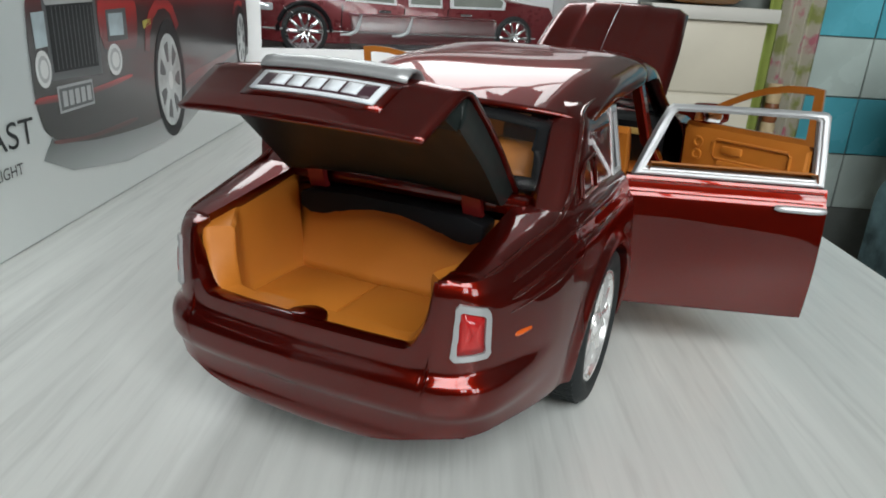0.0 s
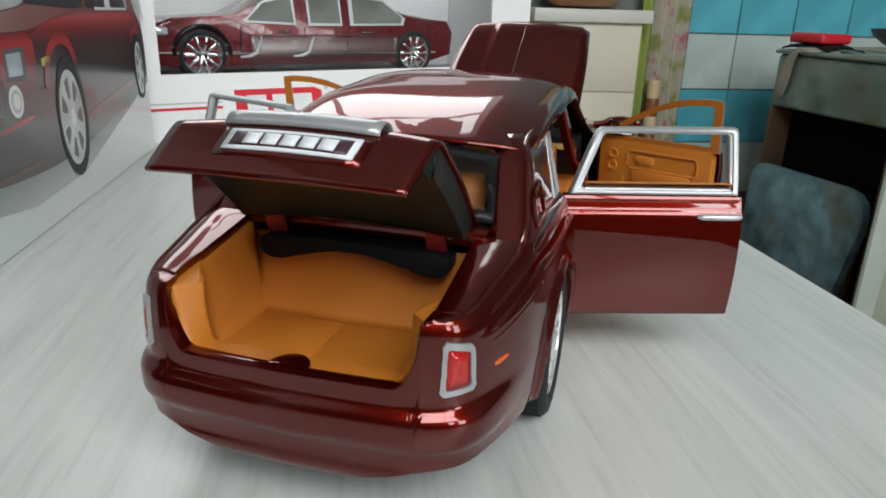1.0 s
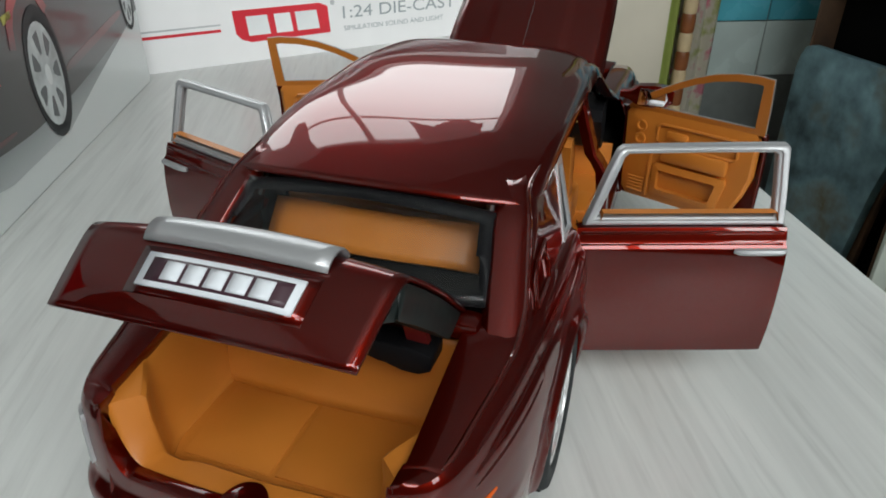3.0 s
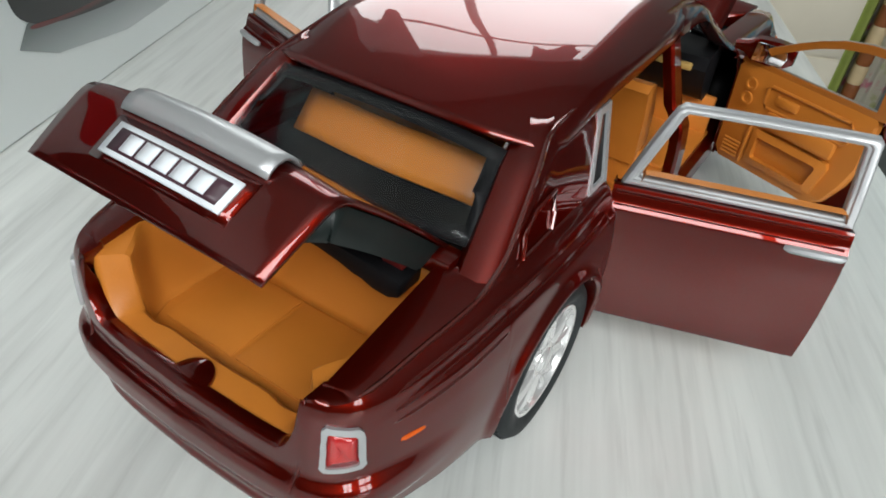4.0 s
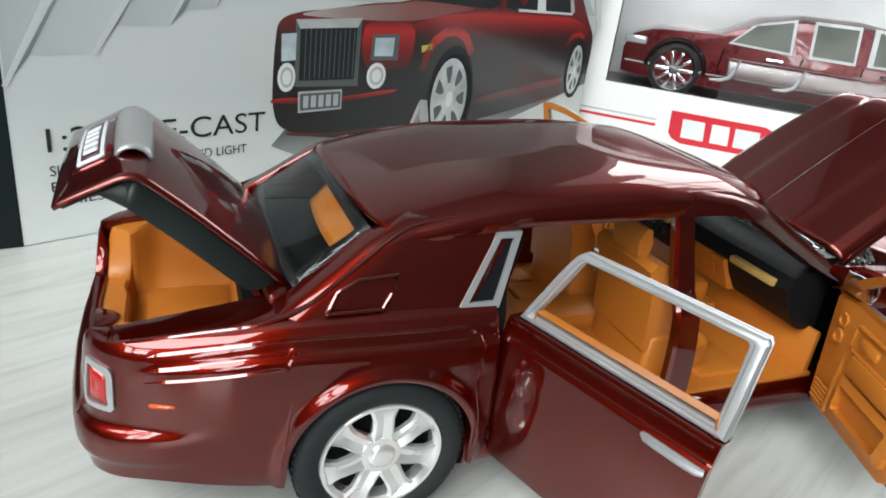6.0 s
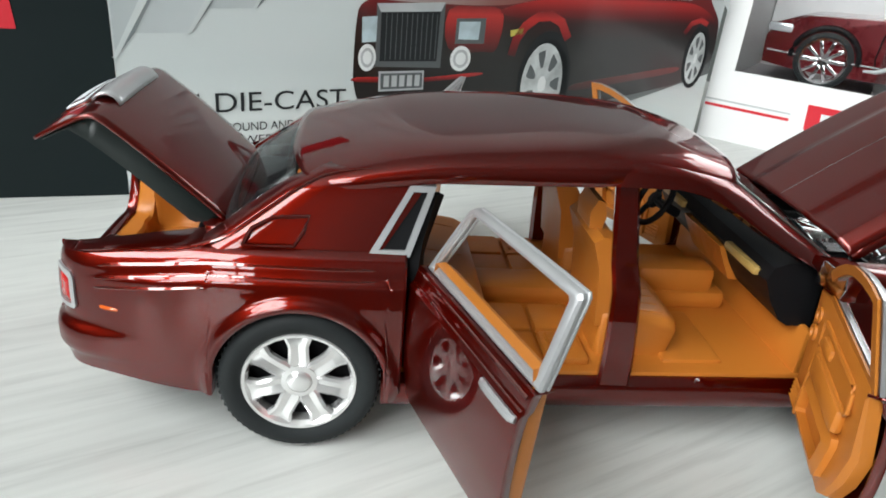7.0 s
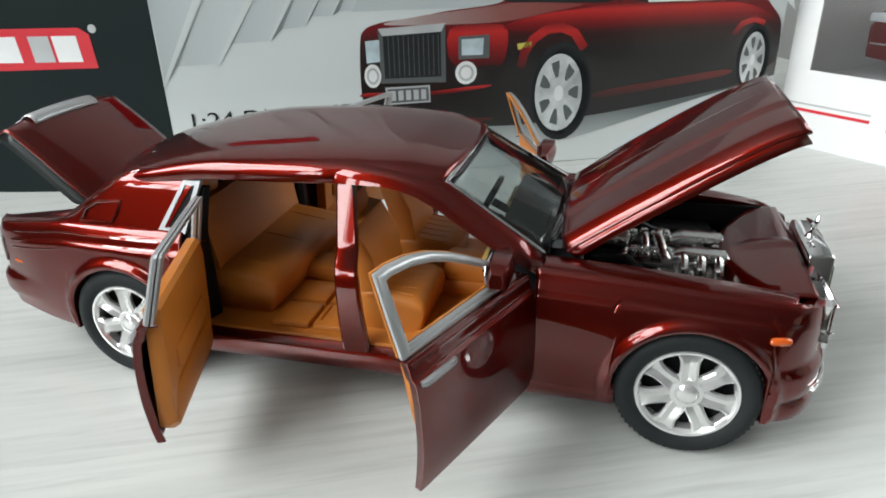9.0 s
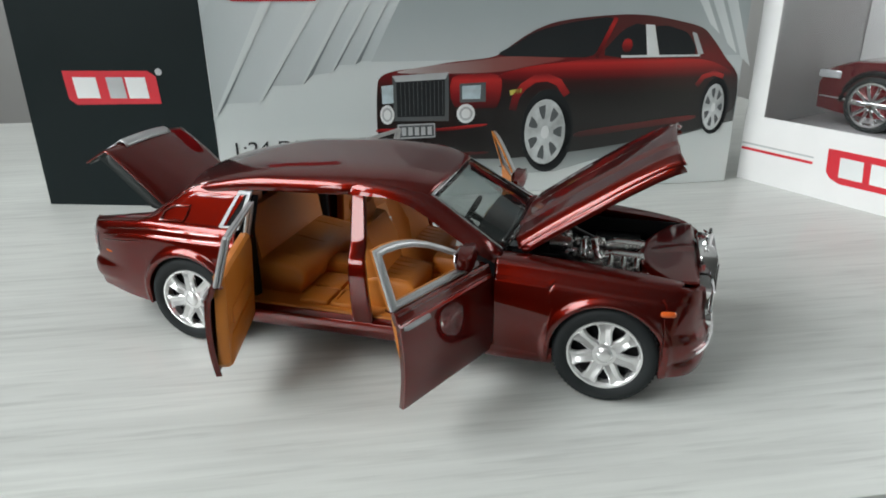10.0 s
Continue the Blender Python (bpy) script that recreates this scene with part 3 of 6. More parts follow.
# tail lamps and side markers
TAIL = plan(REAR, 600)
TAIL_STEP = (TAIL[300][0] - TAIL[299][0]).length
LAMP0 = next(k for k, (p, _) in enumerate(TAIL) if p.y < 27.6)
for sg in (1, -1):
    frame_ = [(-0.1, 29.6), (0.6, 28.9), (6.9, 29.0), (7.6, 29.8), (7.4, 36.3), (6.6, 37.3), (1.2, 38.3), (0.4, 37.6)]
    hole = [(1.0, 30.2), (1.3, 29.9), (6.1, 30.0), (6.4, 30.3), (6.2, 35.8), (5.8, 36.2), (1.9, 37.1), (1.4, 36.8)]

    def on_tail(ring, out):
        res = []
        for s_, z in ring:
            p, nrm = TAIL[min(max(int(round(LAMP0 - s_ / TAIL_STEP)), 0), len(TAIL) - 1)]
            q = p + nrm * (inset(z, rail_z(p.x), step(-27, -48, p.x), tail_in) - out)
            q.z = z
            res.append(q)
        return res

    def dense(ring, n=8):
        return [(a_[0] + (b_[0] - a_[0]) * k / n, a_[1] + (b_[1] - a_[1]) * k / n) for a_, b_ in zip(ring, ring[1:] + ring[:1]) for k in range(n)]

    fr_, ho_ = dense(frame_), dense(hole)
    lamp = part("tail_lamp", grid([on_tail(fr_, -1.0), on_tail(fr_, 0.75), on_tail(ho_, 0.8), on_tail(ho_, -0.6)], False, True), SILVER, car, "red tail lamp in a silver frame", xform=mirrored(sg), sharp=30)
    cen = [(sum(x for x, _ in hole) / 8, sum(z for _, z in hole) / 8)] * len(ho_)
    mid_ = [((x + cen[0][0]) / 2, (z + cen[0][1]) / 2) for x, z in ho_]
    part("lens", grid([on_tail(ho_, 0.25), on_tail(mid_, 0.6), on_tail([(x * .02 + cen[0][0] * .98, z * .02 + cen[0][1] * .98) for x, z in ho_], 0.65)], False, True), LENS_RED, lamp, "red lens", xform=mirrored(sg), thick=0.3)
    a2 = Vector((-41.0, 33.0, 0))
    d2 = Vector((5.2, 1.6, 0))
    part("side_marker", tube([a2 + d2 * t + Vector((-0.1, 0.3, 31.0)) for t in (0.08, .18, .5, .82, .92)], [0.4, 0.7, 0.75, 0.7, 0.4], 8, squash=0.8), LENS_AMBER, car, "amber side marker", xform=mirrored(sg))
    part("side_marker", tube([Vector((170.8, 38.75, 33.6)) + Vector((4.6, -0.9, 0)) * t for t in (0, .12, .5, .88, 1)], [0.6, .95, 1.05, .95, 0.6], 8), LENS_AMBER, car, "amber side marker", xform=mirrored(sg))

# ---- doors, built shut on the left and swung open ----
def skin_y(z):
    return 40.0 - side_in(z)


def swing_about(x, y, deg):
    h = Vector((x, y, 0))
    return Matrix.Translation(h) @ Matrix.Rotation(radians(deg), 4, 'Z') @ Matrix.Translation(-h)


def frame_bars(outer, inner, y0, y1):
    """A window frame between two outlines (x, z), leaning in with the cabin side."""
    mid = lambda t: [(a[0] + (b[0] - a[0]) * t, a[1] + (b[1] - a[1]) * t) for a, b in zip(outer, inner)]
    h = y1 - y0
    rows = [[Vector((x, cabin_y(max(z, 43)) + d, z)) for x, z in mid(t)] for t, d in ((0, y0), (0, y0 + .5 * h), (.14, y0 + .85 * h), (.4, y1), (.62, y0 + .95 * h), (.72, y0 + .72 * h), (.9, y0 + .66 * h), (1, y0 + .45 * h), (1, y0))]
    return grid(rows, True, True)


def make_door(sg, front):
    if front:
        x0, x1, swing = 72.6, 117.2, swing_about(117.2, 38.6, -67.5)
        hinge_right = True
        back = lambda z: x0
        fore = lambda z: x1 - 1.5 * step(20, 13, z)
    else:
        x0, x1, swing = 22.0, 66.4, swing_about(23.4, 38.4, 71)
        back = lambda z: x0 + 2.6 * step(34, 16, z)
        fore = lambda z: x1
    M = mirrored(sg) @ swing
    zs = [13.4, 13.8] + list(np.linspace(15, 40, 16)) + [40.3, 41.0, 42.0, 43.2, 44.2]
    rows = []
    for z in zs:
        a, b = back(z), fore(z)
        row = [Vector((a + 0.2, skin_y(z) - 1.6, z))]
        row += [Vector((a + (b - a) * t, skin_y(z), z)) for t in np.linspace(0, 1, 16)]
        row.append(Vector((b - 0.2, skin_y(z) - 1.6, z)))
        rows.append(row)
    rows.append([v + Vector((0, -2.2, 0.1)) for v in rows[-1]])
    name = "front_door" if front else "rear_door"
    door = part(name, grid(rows), PAINT, car, "open dark red " + ("front" if front else "rear") + " door with a silver window frame", thick=0.6, xform=M)
    # window frame, silver outside and tan inside
    if front:
        outer = [(x0 + .2, 44.4), (x0 - .2, 52), (x0 - 0.4, 61.6), (76, 62.0), (82, 61.6), (88, 60.3), (94, 58.0), (100, 55.0), (106, 51.6), (111, 48.2), (114.5, 45.4), (114.5, 44.4)]
        inner = [(x0 + 3.0, 46.2), (x0 + 2.6, 52), (x0 + 2.1, 59.6), (76.2, 59.9), (82, 59.5), (88, 58.2), (93.4, 56.2), (98.8, 53.5), (103.4, 50.9), (107.4, 48.2), (109.6, 46.5), (109.2, 46.2)]
    else:
        outer = [(23.2, 44.4), (25.6, 50), (28, 55.5), (30.0, 59.4), (31.2, 60.3), (40, 60.5), (50, 60.6), (60, 60.7), (65.6, 60.7), (66.2, 60), (66.4, 50), (66.4, 44.4)]
        inner = [(26.2, 46.2), (28.1, 50.4), (30.1, 54.9), (31.5, 58.2), (32.3, 58.9), (40, 59.0), (50, 59.1), (57, 59.1), (63.0, 59.1), (63.6, 58.6), (63.8, 52), (63.9, 46.2)]
    window = part("window_frame", frame_bars(outer, inner, -0.2, 1.3), SILVER, door, "silver window frame", xform=M, sharp=30)
    part("inner_frame", frame_bars(outer, inner, -1.1, -0.25), TAN if front else SILVER, window, "tan inner side of the frame" if front else "silver inner side of the frame", xform=M, sharp=30)
    # inner trim panel
    a, b = (x0 + 1.2, x1 - 2.5) if front else (x0 + 4.2, x1 - 1.2)
    depth = 6.0
    top = 44.6 if front else 47.4
    trim = [(a + 2, 14.8), (b - 2, 14.8), (b, 17), (b, 43.0), (b - 1, top), (a + 1, top), (a, 43.0), (a, 17)]
    if front:
        trim = [(a + 9, 14.8), (b - 2, 14.8), (b, 17), (b, 43.0), (b - 1, top), (a + 1, top), (a, 43.0), (a + .3, 30), (a + 2.2, 23), (a + 5, 17.4)]
    cx = (a + b) / 2
    rows = [[Vector((x, skin_y(min(z, 43)) - 1.2, z)) for x, z in trim], [Vector((x, skin_y(min(z, 43)) - 3.4, z)) for x, z in trim],
            [Vector((cx + (x - cx) * .96, skin_y(28) - (4.6 if front else 5.6) - 1.6 * step(30, 44, z), 29 + (z - 29) * .96)) for x, z in trim],
            [Vector((cx + (x - cx) * .5, skin_y(28) - 4.9 - 1.6 * step(30, 44, z), 29 + (z - 29) * .5)) for x, z in trim]]
    bm = grid(rows, False, True)
    bm.faces.new([v for v in bm.verts][-len(trim):])
    liner = part("door_trim", bm, TAN, door, "tan moulded inner door trim", xform=M, sharp=30)
    yi = skin_y(28) - 5.6
    free, sgn = (a, 1) if front else (b, -1)
    X = lambda k: free + sgn * k
    bx = lambda u0, u1, y0, y1, z0, z1, r: block(min(X(u0), X(u1)), max(X(u0), X(u1)), y0, y1, z0, z1, r)
    part("armrest", bx(7, 28, yi - 1.7, yi + 0.8, 29.6, 35.0, 1.6) if front else bx(8, 34, yi - 1.2, yi + 1.4, 27.0, 33.0, 1.3), TAN, liner, xform=M)
    if front:
        ring_o = [(7.4, 28.6), (29, 28.6), (30, 27.6), (30, 18.8), (29, 17.8), (10, 17.8), (8.6, 18.6), (6.8, 27)]
        ring_i = [(10, 26.6), (27.4, 26.6), (28, 26), (28, 20.6), (27.4, 20), (11.4, 20), (10.6, 20.6), (9.4, 26)]
        bm = grid([[Vector((X(u), yi + d, z)) for u, z in r_] for r_, d in ((ring_o, 0.8), (ring_o, -0.5), (ring_i, -1.3), (ring_i, 0.75))], False, True)
        part("door_pocket", bm, TAN, liner, xform=M, sharp=40)
        for k in range(5):
            part("trim_rib", tube([Vector((X(32.6), yi - 0.1, 17.4 + 1.1 * k)), Vector((X(38), yi - 0.1, 17.4 + 1.1 * k))], 0.34, 6), TAN, liner, xform=M)
        part("trim_step", bx(30.8, 32.0, yi - 0.55, yi + 0.8, 16.6, 42.0, 0.4), TAN, liner, xform=M)
    if not front:
        part("lower_fold", bx(2, 38, yi - 0.2, yi + 1.6, 15.6, 24.0, 0.8), TAN, liner, xform=M)
        # black block stands for the dark hollow of the handle recess
        part("handle_recess", bx(24, 30, yi - 0.35, yi + 1.0, 36.2, 39.4, 0.3), BLACK, liner, "black block for the dark handle recess", xform=M)
        return finish_door(door, front, sg, M, x0, x1)
    ring = [(6, 35.2), (29, 35.2), (30, 36.2), (30, 40.4), (29, 41.4), (6, 41.4), (5, 40.4), (5, 36.2)]
    part("trim_bead", tube([Vector((X(u), yi - 0.65 - 0.35 * (z - 35) / 6, z)) for u, z in ring + ring[:1]], 0.5, 6), TAN, liner, xform=M)
    part("pull_handle", bx(20, 27, yi - 1.7, yi + 0.6, 37.0, 39.8, 0.8), TAN, liner, xform=M)
    for zc in (39.6, 35.4):
        part("speaker_ring", lathe([(0.01, -1.4), (1.0, -1.4), (1.1, -1.8), (1.8, -1.8), (1.9, -1.0)], (X(35.5), yi + 0.6, zc), "y", 20), TAN, liner, xform=M)
    return finish_door(door, front, sg, M, x0, x1)


def finish_door(door, front, sg, M, x0, x1):
    """Bright strips, handle and, in front, the mirror."""
    xs = np.linspace(x0 + .6, x1 - .6, 10)
    part("belt_strip", tube([Vector((x, skin_y(43.4) + 0.2, 43.4)) for x in xs], 0.42, 8), RED_TRIM, door, "raised belt bead", xform=M)
    part("waist_strip", tube([Vector((x, skin_y(40.9) + 0.1, 40.9)) for x in xs], 0.34, 8), RED_TRIM, door, "raised waist bead", xform=M)
    h = [x0 + 1.0 + t * 11 for t in (0, .08, .3, .7, .92, 1)] if front else [x1 - 0.2 - t * 11 for t in (0, .08, .3, .7, .92, 1)]
    part("door_handle", tube([Vector((x, skin_y(40) + o, 40.0)) for x, o in zip(h, (.5, .9, 1.0, 1.0, .9, .5))], [.6, .8, .85, .85, .8, .5], 8), SILVER, door, "bright door handle", xform=M)
    if front:
        arm = part("mirror", loft([[Vector((110.5 + dx * k, 43 + (y - 43) * 1.0, 49.0 + dz * k)) for dx, dz in ((-2.2, -3.0), (2.4, -3.0), (3.2, 0), (2.4, 3.1), (-1.6, 3.3), (-2.6, 0))] for y, k in ((36.0, .35), (39, .5), (41.5, .95), (46, 1.05), (50, .95), (52, .55))]), PAINT, car, "dark red door mirror", xform=mirrored(sg))
        part("mirror_glass", prism([(41.6, 46.6), (49.6, 46.6), (50.4, 49), (49.6, 51.6), (42, 51.6)], 107.6, 108.2, "x", 0.1), CHROME, arm, "mirror glass", xform=mirrored(sg))
    return door


for sg in (1, -1):
    make_door(sg, False)
    make_door(sg, True)

# ---- wheels ----
def make_wheel(x, sg):
    c = Vector((x, 0, WHEEL_Z))
    prof = [(12.2, 39.0), (12.9, 39.7), (14.6, 40.2), (16.1, 39.9), (16.9, 39.0), (17.2, 37.6), (17.2, 32.6), (16.8, 31.2), (14.8, 30.4), (12.2, 30.8)]
    M = mirrored(sg)
    tyre = part("wheel", lathe(prof, c, "y", 56), RUBBER, car, "black rubber tyre on a bright spoked rim", xform=M, sharp=50)
    bm = bmesh.new()
    for k in range(64):
        t = 2 * math.pi * k / 64
        own = block(-0.32, 0.32, 33.0, 38.6, 16.9, 17.35, 0)
        own.transform(Matrix.Translation(c) @ Matrix.Rotation(t, 4, 'Y'))
        merge(bm, own)
    part("tread", bm, RUBBER, tyre, xform=M, smooth=False)
    rim = part("rim", lathe([(12.5, 32), (12.5, 38.9), (12.1, 39.5), (11.5, 39.4), (10.8, 38.3), (10.8, 33.5)], c, "y", 56), WHEEL_SILVER, tyre, "bright rim ring", xform=M, sharp=30)
    for k in range(7):
        t = 2 * math.pi * k / 7 + 0.2
        secs = []
        for r, w, y, h in ((2.4, 1.5, 38.3, 1.4), (4.4, 2.3, 38.7, 1.3), (6.3, 2.15, 38.9, 1.2), (8.6, 2.1, 38.9, 1.2), (10.2, 2.7, 38.8, 1.3), (11.4, 3.8, 38.6, 1.4)):
            secs.append([Vector((r, y - h, -w)), Vector((r, y - 0.2, -w)), Vector((r, y + 0.25, -w * .72)), Vector((r, y - 0.35, 0)), Vector((r, y + 0.25, w * .72)), Vector((r, y - 0.2, w)), Vector((r, y - h, w))])
        bm = loft(secs)
        bm.transform(Matrix.Translation(c) @ Matrix.Rotation(t, 4, 'Y'))
        part("spoke", bm, WHEEL_SILVER, rim, xform=M, sharp=30)
    part("hub_cap", lathe([(0.01, 39.8), (1.4, 39.75), (2.2, 39.5), (2.6, 39.2), (2.8, 38.9), (3.9, 38.75), (4.0, 37.5)], c, "y", 28), WHEEL_SILVER, rim, "round hub cap", xform=M, sharp=30)
    part("brake_disc", lathe([(0.01, 35.6), (11.0, 35.6), (11.0, 34.6)], c, "y", 32), BLACK, rim, "black wheel back", xform=M)


for x in WHEEL_X:
    for sg in (1, -1):
        make_wheel(x, sg)

# ---- cabin ----
floor_pan = part("cabin_floor", block(20, 118, -35.9, 35.9, 15.6, 18.4, 0.4), TAN, car, "tan plastic cabin floor")
part("tunnel", block(20, 112, -6, 6, 17.9, 23.5, 2.0), TAN, floor_pan)
for sg in (1, -1):
    # raised panels of the moulded floor, with grooves between them
    for x0, x1, y0, y1 in ((43, 54.4, 8.5, 20.5), (43, 54.4, 21.5, 33.5), (55.4, 65.5, 8.5, 20.5), (55.4, 65.5, 21.5, 33.5)):
        part("floor_panel", block(x0, x1, min(y0 * sg, y1 * sg), max(y0 * sg, y1 * sg), 17.9, 20.2, 0.9), TAN, floor_pan)
    part("floor_ridge", tube([(57, 23.5 * sg, 20.2), (57, 31 * sg, 20.2)], 0.5, 6), TAN, floor_pan)
    part("floor_panel", block(84, 99, min(9 * sg, 32 * sg), max(9 * sg, 32 * sg), 17.9, 19.4, 0.7), TAN, floor_pan)


def seat(name, x, y0, y1, depth, tilt, top, rest):
    low = name == "front_seat"
    prof_ = [(x - 2, 18), (x + depth - 1, 18.2), (x + depth + 0.4, 20), (x + depth + 1.6, 25.4), (x + depth + 0.8, 27.8), (x + depth - 2, 29.2), (x + depth * .45, 29.8 if low else 30.6), (x + 2, 30.6 if low else 31.6), (x - 2, 30)]
    shape = lambda k: [Vector((x + depth / 2 + (a - x - depth / 2) * (1 - 0.10 * k), 0, 18 + (z - 18) * (1 - 0.16 * k))) for a, z in prof_]
    bm = loft([[p + Vector((0, y, 0)) for p in shape(k)] for y, k in ((y0, 1), (y0 + .5, .45), (y0 + 1.6, 0.08), (y0 + 4, 0), (y1 - 4, 0), (y1 - 1.6, 0.08), (y1 - .5, .45), (y1, 1))])
    base = part(name, bm, TAN, car, "tan moulded " + name.replace("_", " "), sharp=60)
    for k in range(6 if low else 3):
        y = y0 + (y1 - y0) * (k + .5) / (6 if low else 3)
        part("cushion_rib", tube([(x + 4, y, 30.3 if low else 31.2), (x + depth * .5, y, 29.7 if low else 30.5), (x + depth - 2.5, y, 29.2)], 0.24, 6), TAN, base)
    ph = [(x - 3, 26), (x + 5, 26), (x + 3.0, 40), (x - 1.5, top), (x - 5, top + .6), (x - 6.8, top - 1), (x - 4.4, 40)]
    bm = loft([[Vector((a, y, z)) for a, z in ph] for y in (y0 + .6, y0 + 2.4, (y0 + y1) / 2, y1 - 2.4, y1 - .6)])
    part("backrest", bm, TAN, base, sharp=50)
    for yc in rest:
        hp = [(x - 6.6, top + 0.2), (x - 3.6, top + .2), (x - 3.0, top + 3), (x - 3.9, top + 6.6), (x - 5.6, top + 7), (x - 7, top + 4)]
        part("headrest", loft([[Vector((a, y, z)) for a, z in hp] for y in (yc - 5, yc - 4, yc + 4, yc + 5)]), TAN, base, sharp=50)
    return base


seat("rear_seat", 20.5, -27, 27, 20.5, 0, 49, (-14, 14))
for yc in (-17.5, 17.5):
    seat("front_seat", 70, yc - 11.5, yc + 11.5, 16, 0, 48, (yc,))
rows = [[Vector((-4.5 + 6.0 * f + 2.0 * (y / 22) ** 2, y, 46.6 + 6.6 * f - 0.9 * (abs(y) / 22) ** 4)) for y in np.linspace(-22, 22, 13)] for f in np.linspace(0, 1, 6)]
# black panels added to give the cabin's rear corners their shade
for sg in (1, -1):
    part("quarter_shade_panel", loft([[Vector((x, y, z)) for x, y in ((15, 28.0), (24.5 + 0.25 * max(0, z - 45), 28.4), (25.5 + 0.25 * max(0, z - 45), 30), (24 + 0.25 * max(0, z - 45), top_), (15, top_))] for z, top_ in ((17.6, 35.5), (44, 35.2), (48, 32.6), (57.5, 30.2))]), BLACK, car, "black panel added for the rear cabin's shade", xform=mirrored(sg))
part("rear_backrest_top", grid(rows), TAN, car, "tan upper rear backrest", thick=1.6)
# shelf and bulkhead are black to keep the cabin's rear dark
part("rear_parcel_shelf", block(-16, 20, -27, 27, 43.5, 45.0, 0.6), BLACK, car, "black rear parcel shelf")
part("rear_bulkhead", block(15.5, 18, -33, 33, 16, 45, 0.6), BLACK, car)
part("centre_console", block(86, 108, -5, 5, 22, 30, 2.0), TAN, car)
prof = [(112, 29.5), (109.4, 31), (106, 36), (103.6, 41), (104.6, 44.4), (108, 45.6), (117, 45.8), (118, 29.5)]
dash = part("dashboard", loft([[Vector((x, y, z)) for x, z in prof] for y in (-32, -31, 0, 31, 32)]), BLACK, car, "black dashboard with a wood trim strip", sharp=40)
for y0 in (-28, 13):
    part("dash_trim", block(102.4, 104.6, y0, y0 + 15, 40.4, 42.4, 0.5), WOOD_TRIM, dash, "wood trim strip")
for k in range(5):
    y = -9.0 + 4.4 * k
    part("dash_rib", loft([[Vector((x, y + w, z)) for w, x, z in ((-2.1, 110, 30.4), (2.1, 110, 30.4), (2.1, 107.4, 30.6), (-2.1, 107.4, 30.6))], [Vector((x, y + w, z)) for w, x, z in ((-2.1, 106, 40), (2.1, 106, 40), (2.1, 102.6, 39.8), (-2.1, 102.6, 39.8))]]), TAN, dash, "tan ribbed dash middle")
part("toe_board", block(115.2, 117, -35.4, 35.4, 17.6, 30, 0.5), TAN, floor_pan)
wheel_m = Matrix.Translation((96, 17.5, 41)) @ Matrix.Rotation(radians(-62), 4, 'Y')
steering = part("steering_wheel", tube([Vector((7.6 * math.cos(t), 7.6 * math.sin(t), 0)) for t in np.linspace(0, 2 * math.pi, 29)], 0.9, 8), BLACK, car, "black steering wheel", xform=wheel_m)
part("wheel_hub", lathe([(0.01, 0.8), (2.2, 0.6), (2.6, -.6)], (0, 0, 0), "z", 16), BLACK, steering, xform=wheel_m)
for t in (0.3, math.pi - 0.3, -math.pi / 2):
    part("wheel_spoke", tube([(1.5 * math.cos(t), 1.5 * math.sin(t), 0), (7.4 * math.cos(t), 7.4 * math.sin(t), 0)], 0.8, 6), BLACK, steering, xform=wheel_m)
part("steering_column", tube([(97, 17.5, 40.4), (104, 17.5, 36.8)], 1.4, 8), BLACK, steering)

# ---- bonnet, built shut and swung open ----
HOOD_HINGE, HOOD_OPEN = Vector((120.5, 0, 45.6)), radians(-37.5)
hood_z = curve([119, 135, 156, 172, 180, 182.5], [46.6, 46.4, 45.4, 44.0, 42.6, 41.6])
hood_w = curve([119, 150, 182.5], [28.4, 28.2, 26.4])
RAISE = Matrix.Translation(HOOD_HINGE) @ Matrix.Rotation(HOOD_OPEN, 4, 'Y') @ Matrix.Translation(-HOOD_HINGE)


def hood_at(x, y, off=0.0):
    """A point of the shut bonnet; y from -1 to 1."""
    a = abs(y)
    z = hood_z(x) + 1.2 * (1 - y * y) + 0.7 * step(0.5, 0.42, a) - 2.4 * step(0.86, 1.0, a) + off
    return Vector((x, y * hood_w(x), z))


ys = sorted(set(list(np.linspace(-1, 1, 33)) + [-.5, -.42, .42, .5, -.86, .86]))
rows = [[hood_at(x, y) for y in ys] for x in np.linspace(124.0, 182.5, 36)]
hood = part("bonnet", grid(rows), PAINT, car, "raised dark red bonnet with a bright centre strip", thick=0.7, xform=RAISE)
rows = [[hood_at(x, y, -1.4) for y in np.linspace(-.95, .95, 21)] for x in np.linspace(124.6, 181.5, 20)]
part("bonnet_liner", grid(rows), PAINT, hood, thick=0.4, xform=RAISE)
for y in (-1, 1):
    part("bonnet_flange", grid([[hood_at(x, y), hood_at(x, y * 0.985, -2.6), hood_at(x, y * .93, -2.7)] for x in np.linspace(124.6, 181.5, 20)]), PAINT, hood, thick=0.5, xform=RAISE)
part("centre_strip", tube([hood_at(x, 0, 0.12) for x in np.linspace(125, 182, 18)], 0.26, 8), CHROME, hood, "bright centre strip", xform=RAISE)

